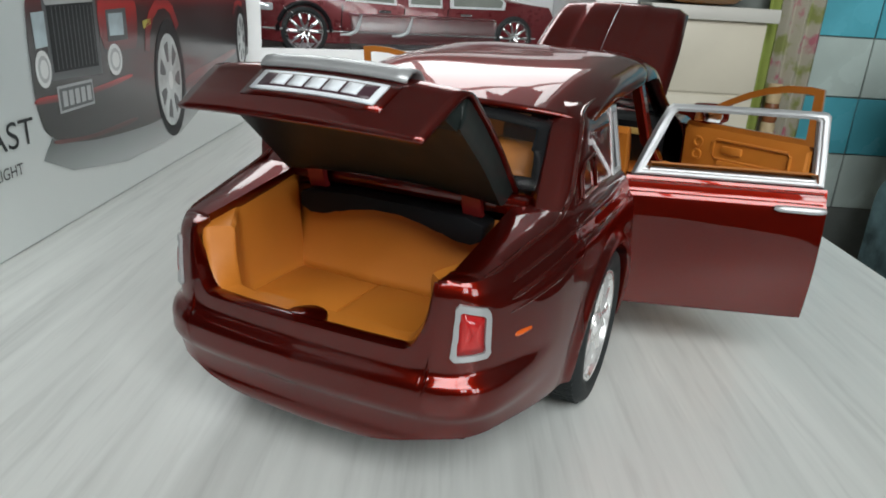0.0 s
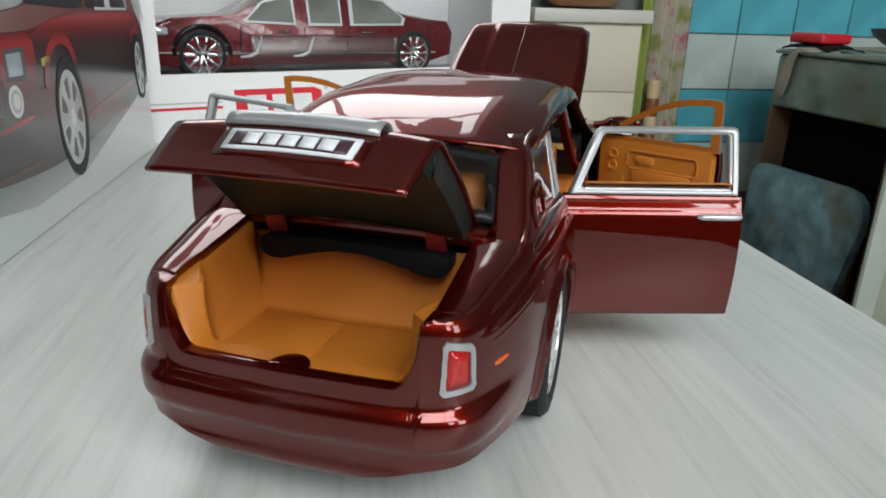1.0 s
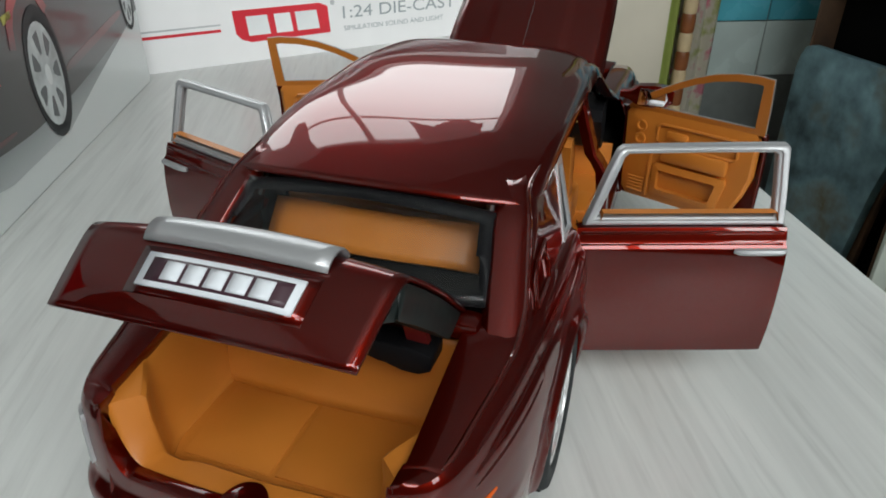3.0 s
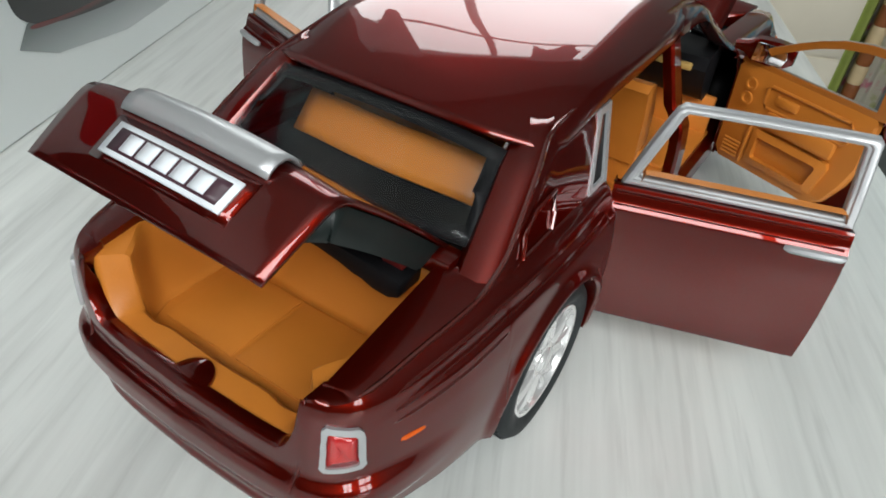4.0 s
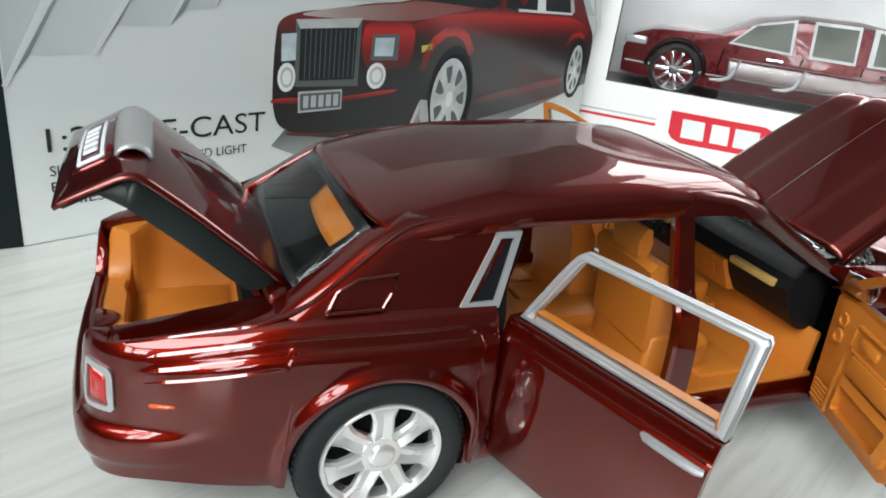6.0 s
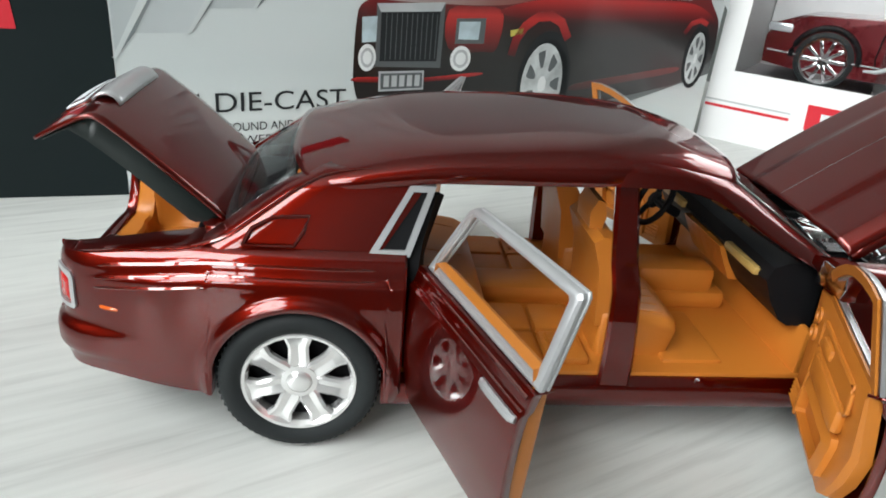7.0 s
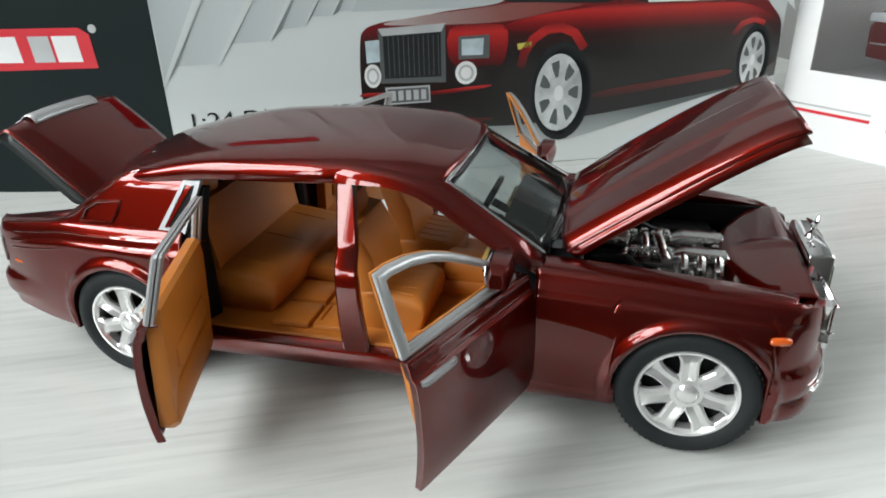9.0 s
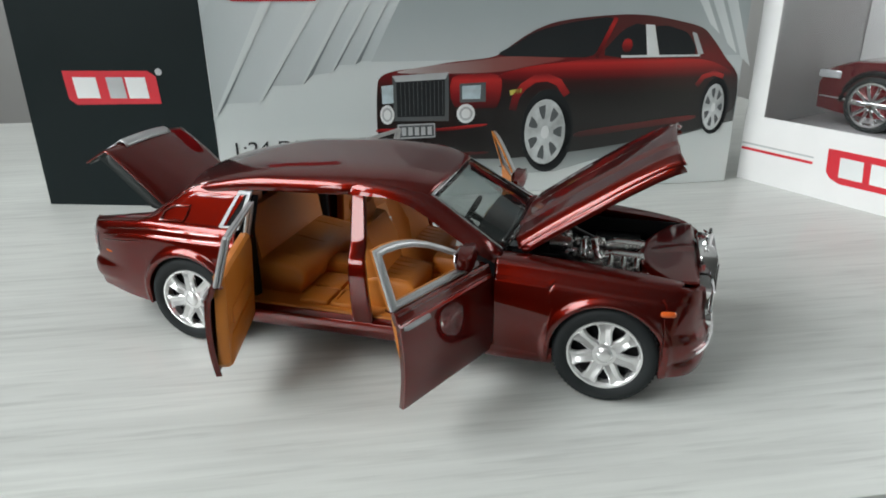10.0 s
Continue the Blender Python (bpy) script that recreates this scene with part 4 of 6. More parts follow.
# ---- engine bay ----
bay = part("engine_bay", block(119, 178, -28.2, 28.2, 22, 26, 1.0), BLACK, car, "black engine bay floor")
part("bay_wall", block(117.2, 119.6, -29, 29, 22, 44.6, 0.5), BLACK, bay)
for sg in (1, -1):
    part("bay_side", block(119, 177, 27.0, 28.4, 24, 40.6, 0.4), BLACK, bay, xform=mirrored(sg))
    part("strut_cap", lathe([(0.01, 38.4), (4.2, 38.2), (5.0, 37.4), (5.0, 30)], (134, 20.5 * sg, 0), "z", 20), BLACK, bay)
    part("bay_box", block(146, 163, 17 * sg, 26 * sg, 30, 35.6, 1.0), BLACK, bay)
    part("hose", tube([(124, 13 * sg, 35), (130, 15 * sg, 39), (138, 14 * sg, 39.5), (144, 16 * sg, 36), (150, 18 * sg, 33)], 1.3, 8), BLACK, bay)
scuttle = part("scuttle", grid([[Vector((118.6 + 8.4 * f, y, 45.0 - 2.4 * f - 0.8 * (y / 28) ** 2)) for y in np.linspace(-28, 28, 15)] for f in np.linspace(0, 1, 5)]), BLACK_GLOSS, bay, "black ribbed scuttle below the windscreen", thick=1.0)
for k in range(9):
    y = -24 + 6 * k
    part("scuttle_rib", tube([(119.4, y, 45.2 - 0.8 * (y / 28) ** 2), (123, y + 0.8, 44.4 - 0.8 * (y / 28) ** 2), (126.4, y + 1.4, 43.2 - 0.8 * (y / 28) ** 2)], 0.7, 6), BLACK_GLOSS, scuttle)
for sg in (1, -1):
    part("hinge_arm", block(120, 127, 22 * sg, 25 * sg, 43, 46.4, 1.0), BLACK_GLOSS, scuttle)
part("engine_block", block(124, 156, -12, 12, 26, 33.5, 1.4), BLACK, bay)
eng = part("engine_cover", block(140, 162, -8.5, 8.5, 33.0, 36.2, 1.2), ALU, car, "bright metal toy engine with forked intake covers")
for sg in (1, -1):
    # flat covers that point forwards from the lumpy middle
    cover = [(149, 36.8), (151, 38.6), (154, 39.6), (164, 39.4), (166.2, 38.4), (166.2, 37.6), (154, 37.6), (150, 35.8)]
    part("intake_cover", prism(cover, 3.2 * sg, 8.4 * sg, "y", 0.5), ALU, eng)
    for k in range(3):
        part("intake_pipe", tube([(153.5 + 4.4 * k, 7.6 * sg, 38.4), (153.5 + 4.4 * k, 9.8 * sg, 38.0), (153.5 + 4.4 * k, 11.2 * sg, 36.4), (153.5 + 4.4 * k, 11.4 * sg, 33.8)], [1.1, 1.25, 1.3, 1.3], 8), ALU, eng)
    part("cam_cover", block(148, 166, 9.4 * sg, 13.4 * sg, 31.6, 34.2, 0.9), ALU, eng)
    for k in range(4):
        part("bolt_boss", lathe([(0.01, 1.6), (1.0, 1.5), (1.35, 0.9), (1.5, -1.2)], (140.5 + 2.9 * k, (5.6 + 0.5 * (k % 2)) * sg, 37.8 + 0.4 * (k % 2)), "z", 12), ALU, eng)
    part("pulley", lathe([(0.01, 1.6), (2.6, 1.5), (3.2, 0.8), (3.2, -.8)], (165.5, 6 * sg, 33.5), "x", 20), ALU, eng)
part("crossover_pipe", tube([(149, -8.6, 37.0), (147.6, -5, 39.4), (147, 0, 40.2), (147.6, 5, 39.4), (149, 8.6, 37.0)], 1.5, 10), ALU, eng)
part("crossover_pipe", tube([(144, -7.6, 37.0), (143.6, -4, 39.2), (143.4, 0, 40.0), (143.6, 4, 39.2), (144, 7.6, 37.0)], 1.2, 10), ALU, eng)
part("coil_ring", tube([Vector((138.2 + 0.8 * math.cos(t), -9.5 + 4.2 * math.cos(t), 36.8 + 2.6 * math.sin(t))) for t in np.linspace(0.6, 5.9, 22)], 0.75, 8), ALU, eng)
part("throttle", lathe([(0.01, 8), (2.6, 8), (3.0, 7), (3.0, 0)], (131, 0, 38.6), "x", 20), ALU, eng)
part("intake_elbow", tube([(139, 0, 38.6), (135, 0, 40.2), (132, 3, 40.6), (130.5, 8, 39.6), (130, 12, 36)], 1.7, 10), ALU, eng)
part("filler_cap", lathe([(0.01, 41.2), (1.6, 41.0), (1.9, 38)], (136.5, 7, 0), "z", 18), ALU, eng)
rows = []
for f in np.linspace(0, 1, 18):
    row = []
    for y in np.linspace(-1, 1, 41):
        back = 163.6 + 11.0 * abs(y) ** 2.4
        x = back + (181.5 - back) * max(0.0, f)
        row.append(Vector((x, y * 28.2, 38.0 + 2.2 * step(166, 180, x) + 1.0 * (1 - y * y) - 0.9 * step(0.08, 0, f) + 0.5 * math.exp(-(y / 0.07) ** 4) * step(166, 172, x))))
    rows.append(row)
skirt = [[p + Vector((0.3, 0, -d)) for p in rows[0]] for d in (9.0, 3.0)]
rows = skirt + rows
slam = part("front_panel", grid(rows), PAINT, car, "dark red panel behind the grille", thick=0.8)
part("panel_front", block(180.8, 182.2, -27, 27, 22, 40.2, 0.5), PAINT, slam)


# ---- grille, lamps and ornament ----
grille = part("grille", block(182.2, 188.4, -12.2, 12.2, 20.5, 43.6, 0.9), CHROME, car, "bright upright radiator grille")
for k in range(13):
    y = -10.2 + 1.7 * k
    part("grille_bar", block(188.2, 189.0, y - 0.55, y + 0.55, 21.6, 40.6, 0.25), CHROME, grille)
orn = part("ornament", tube([(184.6, 0, 43.5), (184.6, 0, 44.6), (185.2, 0, 46.4), (185.8, 0, 48.2), (185.9, 0, 49.6)], [1.3, .6, .8, .7, .35], 8), CHROME, grille, "small bright bonnet ornament")
for sg in (1, -1):
    part("ornament_wing", tube([(185.2, 0.3 * sg, 47.2), (184.4, 1.2 * sg, 47.6), (183.6, 1.9 * sg, 48.0)], [.5, .45, .2], 6), CHROME, orn)
    lamp = part("headlamp", block(181.8, 186.2, 14.4 * sg, 25.6 * sg, 30.4, 37.4, 0.9), CHROME, car, "oblong headlamp in a bright frame")
    part("lens", block(185.9, 186.7, 15.2 * sg, 24.6 * sg, 31.2, 36.6, 0.6), LENS_CLEAR, lamp, "clear lens")
    fog = part("fog_lamp", lathe([(3.4, -3), (3.4, 0.8), (2.7, 1.2), (2.6, 0.4), (0.01, 0.9)], (186.4, 20.5 * sg, 25.8), "x", 24), CHROME, car, "round fog lamp")
    part("bumper_strip", tube([(183.2, 33.2 * sg, 18.5), (184.6, 31.2 * sg, 18.5), (187.4, 24.4 * sg, 18.5), (189, 14 * sg, 18.5), (189.7, 0, 18.5)], 0.6, 6), CHROME, car, "bright bumper strip")
part("front_number_plate", block(189.4, 190.2, -10, 10, 13, 17.4, 0.3), PLATE_WHITE, car, "pale front plate")
# raised creases along the rear flanks, each with a facet that faces up and out, tilted to catch a window's highlight
for sg in (1, -1):
    for z0, x_end, h in ((43.4, 21, 0.32), (40.9, 21, 0.36), (38.9, -14, 0.34)):
        rows = []
        for p, nrm in plan(REAR, 90):
            if -47 < p.x < x_end:
                zz = z0 - (45.9 - rail_z(p.x)) * 0.9
                base = inset(zz, rail_z(p.x), step(-27, -48, p.x), tail_in)
                fade = step(x_end, x_end - 9, p.x) * step(-47, -38, p.x) + 0.01
                rows.append([p + nrm * (base - o * fade) + Vector((0, 0, zz + d)) for o, d in ((-0.5, h * 1.15), (0.12, h), (1.5 * h, -0.55 * h), (1.4 * h, -0.9 * h), (-0.5, -1.25 * h))])
        part("flank_strip", loft(rows), RED_TRIM, car, "raised flank crease, glossier to show highlight lines", xform=mirrored(sg), sharp=25)
# dark headliner under the roof, added to cut bounced light in the cabin
rows = [[Vector((x, y * (roof_w(x) - 2.2), roof_e(x) - 1.4 + (roof_c(x) - roof_e(x)) * 0.75 * max(0.0, 1 - abs(y) ** 2.6) ** 0.6)) for y in np.linspace(-1, 1, 17)] for x in np.linspace(2, 90, 18)]
part("headliner", grid(rows), BLACK, car, "dark headliner added to dim the cabin", thick=0.4)

# ---- packaging on the table ----
BASE = -0.7
CARD_WHITE = mat("white_card", (0.80, 0.80, 0.80), 0.4, 0, 0.1, 0.03, 40)
CARD_DARK = mat("printed_card_dark", (0.010, 0.016, 0.017), 0.45, 0, 0.0, 0.10, 30, spec=0.12)
INK_RED = mat("ink_red", (0.62, 0.02, 0.035), 0.35, 0, 0.1, 0.05, 60)
INK_BLACK = mat("ink_black", (0.022, 0.025, 0.027), 0.4, 0, 0.0, 0.08, 60, spec=0.25)
INK_PALE = mat("ink_pale", (0.72, 0.75, 0.75), 0.35, 0, 0.1, 0.06, 50)
INK_WHITE = mat("ink_white", (0.78, 0.80, 0.80), 0.35, 0, 0.1, 0.05, 60)
INK_GREY = mat("ink_grey", (0.30, 0.34, 0.35), 0.35, 0, 0.1, 0.08, 40)
INK_DARKGREY = mat("ink_dark_grey", (0.10, 0.11, 0.115), 0.35, 0, 0.1, 0.08, 60)
INK_RIM = mat("ink_rim_silver", (0.55, 0.58, 0.58), 0.35, 0, 0.0, 0.35, 150)
INK_LAMP = mat("ink_lamp_blue", (0.46, 0.56, 0.60), 0.35, 0, 0.1, 0.2, 200)
INK_SILVER = mat("ink_silver", (0.46, 0.48, 0.49), 0.35, 0, 0.1, 0.12, 90)


def ramp_print(name, stops, axis=2, coat=0.6, noise=0.06):
    """A printed colour blend along one side of a thing's own box."""
    m = mat(name, (0.5, 0.5, 0.5), 0.28, 0, coat, spec=0.5)
    m.node_tree.nodes["Principled BSDF"].inputs["Coat Roughness"].default_value = 0.12
    nt = m.node_tree
    tc, sep, rp = nt.nodes.new("ShaderNodeTexCoord"), nt.nodes.new("ShaderNodeSeparateXYZ"), nt.nodes.new("ShaderNodeValToRGB")
    nz, ad = nt.nodes.new("ShaderNodeTexNoise"), nt.nodes.new("ShaderNodeMath")
    nz.inputs["Scale"].default_value = 5
    ad.operation = 'MULTIPLY_ADD'
    ad.inputs[1].default_value = noise
    nt.links.new(tc.outputs["Generated"], sep.inputs[0]), nt.links.new(tc.outputs["Generated"], nz.inputs[0])
    nt.links.new(nz.outputs[0], ad.inputs[0]), nt.links.new(sep.outputs[axis], ad.inputs[2])
    nt.links.new(ad.outputs[0], rp.inputs[0])
    e = rp.color_ramp.elements
    while len(e) < len(stops):
        e.new(0.5)
    for el, (p, c) in zip(e, stops):
        el.position, el.color = p, (*c, 1)
    nt.links.new(rp.outputs[0], nt.nodes["Principled BSDF"].inputs["Base Color"])
    return m


CARD_GREY = ramp_print("printed_card_grey", [(0.0, (0.76, 0.80, 0.79)), (0.16, (0.70, 0.74, 0.73)), (0.35, (0.60, 0.65, 0.65)), (0.55, (0.62, 0.67, 0.67)), (0.7, (0.52, 0.57, 0.58)), (1.0, (0.50, 0.55, 0.56))])
CAR_PRINT = ramp_print("printed_car_body", [(0.0, (0.012, 0.011, 0.011)), (0.46, (0.014, 0.012, 0.012)), (0.56, (0.035, 0.010, 0.010)), (0.66, (0.15, 0.010, 0.012)), (0.72, (0.16, 0.012, 0.013)), (0.86, (0.10, 0.018, 0.018)), (1.0, (0.09, 0.022, 0.022))], noise=0.04)
RED_PRINT = ramp_print("printed_red_glow", [(0.0, (0.04, 0.006, 0.007)), (0.45, (0.22, 0.010, 0.012)), (0.85, (0.50, 0.026, 0.024)), (1.0, (0.26, 0.016, 0.018))])
BONNET_PRINT = ramp_print("printed_bonnet_sheen", [(0.0, (0.50, 0.46, 0.45)), (0.25, (0.34, 0.25, 0.24)), (0.6, (0.26, 0.10, 0.09)), (1.0, (0.24, 0.05, 0.045))], axis=0)
SILL_PRINT = ramp_print("printed_sill_sheen", [(0.0, (0.03, 0.008, 0.008)), (1.0, (0.15, 0.02, 0.018))])
SHADOW_PRINT = ramp_print("printed_shadow", [(0.0, (0.50, 0.54, 0.54)), (0.45, (0.12, 0.14, 0.14)), (1.0, (0.03, 0.035, 0.035))])
SLAB_PRINT = ramp_print("printed_slab", [(0.0, (0.46, 0.51, 0.52)), (0.45, (0.60, 0.65, 0.66)), (1.0, (0.76, 0.80, 0.80))], axis=0)
SLAB_DARK = ramp_print("printed_slab_shade", [(0.0, (0.17, 0.20, 0.21)), (0.5, (0.28, 0.32, 0.33)), (1.0, (0.42, 0.47, 0.48))])


def frame_on(origin, along):
    """A face: x along it, y up, z out of it towards the viewer."""
    a = Vector(along).normalized()
    out = a.cross(Vector((0, 0, 1)))
    return Matrix(((a.x, 0, out.x, origin[0]), (a.y, 0, out.y, origin[1]), (0, 1, 0, origin[2]), (0, 0, 0, 1)))


def print_on(name, face, outline, layer, material, parent, label=""):
    """A printed shape on a face; layer counts upwards."""
    lift = 0.12 * layer
    bm = loft([[Vector((x, y, lift - 0.1)) for x, y in outline], [Vector((x, y, lift)) for x, y in outline]])
    return part(name, bm, material, parent, label, xform=face, smooth=False)


def disc(cx, cy, rx, ry, n=28, tilt=0.0):
    return [(cx + rx * math.cos(2 * math.pi * k / n) + tilt * ry * math.sin(2 * math.pi * k / n), cy + ry * math.sin(2 * math.pi * k / n)) for k in range(n)]


def words(body, face, x0, x1, y0, y1, layer, material, parent):
    """Printed words that fill the given rectangle of a face."""
    cu = bpy.data.curves.new("words", 'FONT')
    cu.body = body
    tmp = new("words", cu)
    bpy.context.view_layer.update()
    me = bpy.data.meshes.new_from_object(tmp.evaluated_get(bpy.context.evaluated_depsgraph_get()))
    bpy.data.objects.remove(tmp)
    bm = bmesh.new()
    bm.from_mesh(me)
    bpy.data.meshes.remove(me)
    lx, hx = min(v.co.x for v in bm.verts), max(v.co.x for v in bm.verts)
    ly, hy = min(v.co.y for v in bm.verts), max(v.co.y for v in bm.verts)
    for v in bm.verts:
        v.co = Vector((x0 + (v.co.x - lx) / (hx - lx) * (x1 - x0), y0 + (v.co.y - ly) / (hy - ly) * (y1 - y0), 0.12 * layer))
    return part("printed_text", bm, material, parent, "the words " + body, xform=face, smooth=False)


# grey carton with a picture of a car
outline = [(-30, 128), (293, 128), (293, 268), (-140, 268), (-140, 152)]
bm = loft([[U * u + V * v + Vector((0, 0, z)) for u, v in outline] for z in (BASE, 150)])
bmesh.ops.bevel(bm, geom=bm.edges[:], offset=0.5, segments=1, affect='EDGES')
carton = part("carton", bm, CARD_GREY, None, sharp=20)
tagged(carton, "tall grey printed toy carton with a red car picture", "box")
F1 = frame_on(U * 0 + V * 128, U)
slab_rows = [((-29.5, 53), (-22.3, 61.7), (-2.3, 62), (57, 149), (28, 149)), ((4.6, 70.9), (22.7, 71.3), (72, 149), (52, 149)), ((28.2, 76.4), (39.6, 77.6), (84, 149), (71, 149)),
             ((43, 81.6), (52.8, 81.7), (93, 149), (83, 149)), ((56, 83.4), (62, 83.6), (98, 149), (91, 149)), ((-29.5, 53), (-29.5, 110), (-3, 149), (24, 149))]
for q in slab_rows:
    print_on("printed_slab", F1, q, 1, SLAB_PRINT, carton)
SLAB_EDGE = ramp_print("printed_slab_edge", [(0.0, (0.60, 0.65, 0.65)), (1.0, (0.76, 0.80, 0.80))])
edges_ = (((-2.3, 62), (57, 149)), ((22.7, 71.3), (72, 149)), ((39.6, 77.6), (84, 149)), ((52.8, 81.7), (93, 149)), ((-29.0, 53), (28, 149)))
for k, (a, b) in enumerate(edges_):
    w = (4.2, 3.2, 2.4, 1.8, 4.2)[k]
    print_on("printed_slab_edge", F1, [(a[0] - w * .4, a[1]), a, b, (b[0] - w * 1.8, b[1])], 3, SLAB_EDGE, carton)
for a, b, c in (((-2.3, 62), (4.6, 70.9), (28, 107)), ((22.7, 71.3), (28.2, 76.4), (45, 106)), ((39.6, 77.6), (43, 81.6), (58, 106)), ((52.8, 81.7), (56, 83.4), (68, 106)), ((-29.4, 53), (-22.3, 61.7), (-2, 97))):
    print_on("printed_slab_shade", F1, [a, b, c], 2, SLAB_DARK, carton)
for a, b in (((268, 100), (238, 149)), ((281, 88), (250, 149)), ((291, 80), (262, 149))):
    print_on("printed_slab", F1, [(a[0], a[1]), (a[0] + 7, a[1] - 6), (b[0] + 9, b[1]), b], 2, SLAB_PRINT, carton)
BACKWALL = ramp_print("printed_back_wall", [(0.0, (0.50, 0.55, 0.56)), (0.4, (0.40, 0.45, 0.46)), (1.0, (0.33, 0.38, 0.39))])
print_on("printed_back_wall", F1, [(62, 83), (292.6, 81), (292.6, 149), (98, 149)], 1, BACKWALL, carton)
print_on("printed_shadow", F1, [(70, 30), (64, 24), (80, 17), (120, 11), (175, 12), (215, 22), (292, 40), (292, 52), (200, 40)], 3, SHADOW_PRINT, carton)


def curvy(pts, n=5):
    """A closed outline bent softly through its points."""
    out = []
    for k in range(len(pts)):
        p0, p1, p2, p3 = (np.array(pts[(k + j) % len(pts)], float) for j in (-1, 0, 1, 2))
        for t in np.linspace(0, 1, n, endpoint=False):
            q = 0.5 * (2 * p1 + (p2 - p0) * t + (2 * p0 - 5 * p1 + 4 * p2 - p3) * t * t + (3 * p1 - p0 - 3 * p2 + p3) * t ** 3)
            out.append((float(q[0]), float(q[1])))
    return out


def stroke(pts, w):
    """A band of width w along points."""
    up, low = [], []
    for k, (x, y) in enumerate(pts):
        a, b = pts[max(k - 1, 0)], pts[min(k + 1, len(pts) - 1)]
        d = math.hypot(b[0] - a[0], b[1] - a[1])
        nx, ny = -(b[1] - a[1]) / d * w / 2, (b[0] - a[0]) / d * w / 2
        up.append((x + nx, y + ny)), low.append((x - nx, y - ny))
    return up + low[::-1]


body = [(64.5, 40), (64, 50), (64.8, 66), (67, 74), (76, 77.4), (91, 78.9), (110, 81.6), (130, 83.3), (138.4, 85.7), (147, 91.6), (161, 99.4), (178, 103.9), (208, 106.2), (229, 105.5), (247, 102.2), (263, 98), (271.4, 91), (281.7, 79), (289.5, 70.5), (291.6, 62), (291.6, 50), (287, 45), (270, 36), (255, 33), (215, 27.6), (182, 24), (150, 22), (129, 22.3), (101, 24), (80, 27), (68, 32)]
print_on("printed_car_body", F1, curvy(body), 4, CAR_PRINT, carton)
print_on("printed_bonnet", F1, curvy([(77, 76.4), (96, 79.8), (110, 81), (130, 82.7), (144, 84), (178, 82), (160, 78.6), (139, 75.4), (112, 75)]), 5, BONNET_PRINT, carton)
print_on("printed_flank", F1, curvy([(137, 72.4), (154, 77.4), (178, 79.7), (196, 81), (230, 80.4), (263, 79.3), (279, 75), (286, 69), (264, 69), (215, 68.6), (180, 70), (166, 72), (152, 69.5)]), 5, RED_PRINT, carton)
print_on("printed_arch", F1, stroke([(146.6, 52), (148.6, 60), (153, 66), (160, 70.4), (168, 71), (175, 68), (180.5, 60)], 4.6), 6, RED_PRINT, carton)
print_on("printed_arch", F1, stroke([(264, 63), (268, 68.4), (275, 70.5), (281, 68)], 3.0), 6, RED_PRINT, carton)
print_on("printed_arch_gap", F1, disc(169, 38, 16.6, 26), 6, INK_BLACK, carton)
print_on("printed_arch_gap", F1, disc(277.6, 50, 9.6, 18), 6, INK_BLACK, carton)
print_on("printed_lamp_panel", F1, curvy([(109.6, 72.5), (124, 74.4), (137, 73.6), (139.8, 67), (137.3, 55), (131, 54), (111, 55.5)], 3), 5, RED_PRINT, carton)
print_on("printed_flank", F1, curvy([(66, 43.6), (84, 43), (100, 42.6), (128, 44.4), (128, 42.9), (100, 40.6), (66, 41.6)], 3), 5, RED_PRINT, carton)
print_on("printed_flank", F1, curvy([(72, 29), (86, 27.4), (101, 26.6), (129, 27), (129, 25.4), (101, 25), (74, 27.4)], 3), 5, SILL_PRINT, carton)
print_on("printed_flank", F1, curvy([(190, 37), (225, 41), (262, 44.6), (262, 41.5), (225, 37), (190, 33.6)], 3), 5, SILL_PRINT, carton)
print_on("printed_windscreen", F1, curvy([(137.6, 85), (146, 90.2), (160.2, 97.8), (177.1, 101.8), (192, 103.8), (206, 104.4), (202.6, 95.5), (196, 83.4), (178.3, 82.6), (157.3, 83.5)], 3), 5, INK_BLACK, carton)
print_on("printed_pillar", F1, stroke([(208.5, 104.6), (204.5, 96), (197.5, 82)], 2.6), 6, RED_PRINT, carton)
print_on("printed_side_window", F1, curvy([(202.6, 83), (207.4, 91.6), (215.6, 98.8), (226.5, 100.2), (229.1, 82.6)], 2), 6, INK_BLACK, carton)
print_on("printed_side_window", F1, curvy([(233.6, 99.4), (249.7, 96.8), (256, 93), (260.6, 82), (238.2, 82.3)], 2), 6, INK_BLACK, carton)
print_on("printed_quarter", F1, [(257, 95.4), (260, 94.6), (266, 82.4), (262.6, 82)], 6, INK_SILVER, carton)
print_on("printed_strip", F1, [(229.6, 82.4), (227, 100.4), (232.6, 100), (237.4, 82.2)], 7, INK_PALE, carton)
print_on("printed_strip", F1, [(213, 82.8), (263.5, 82), (264, 80.9), (213.4, 81.4)], 8, INK_PALE, carton)
print_on("printed_grille_shell", F1, [(74, 74.6), (107.5, 75.8), (107.3, 46.9), (74.2, 48.0)], 5, INK_DARKGREY, carton)
print_on("printed_grille_top", F1, [(74, 74.6), (107.5, 75.8), (105.4, 71.9), (76, 71.1)], 6, INK_SILVER, carton)
print_on("printed_grille", F1, [(76.2, 71), (105.1, 71.8), (104.9, 50), (76.2, 50.4)], 6, INK_BLACK, carton)
for k in range(11):
    u = 78.6 + 2.5 * k
    print_on("printed_grille_bar", F1, [(u, 51), (u + .3, 51), (u + .3, 70.8), (u, 70.8)], 7, INK_DARKGREY, carton)
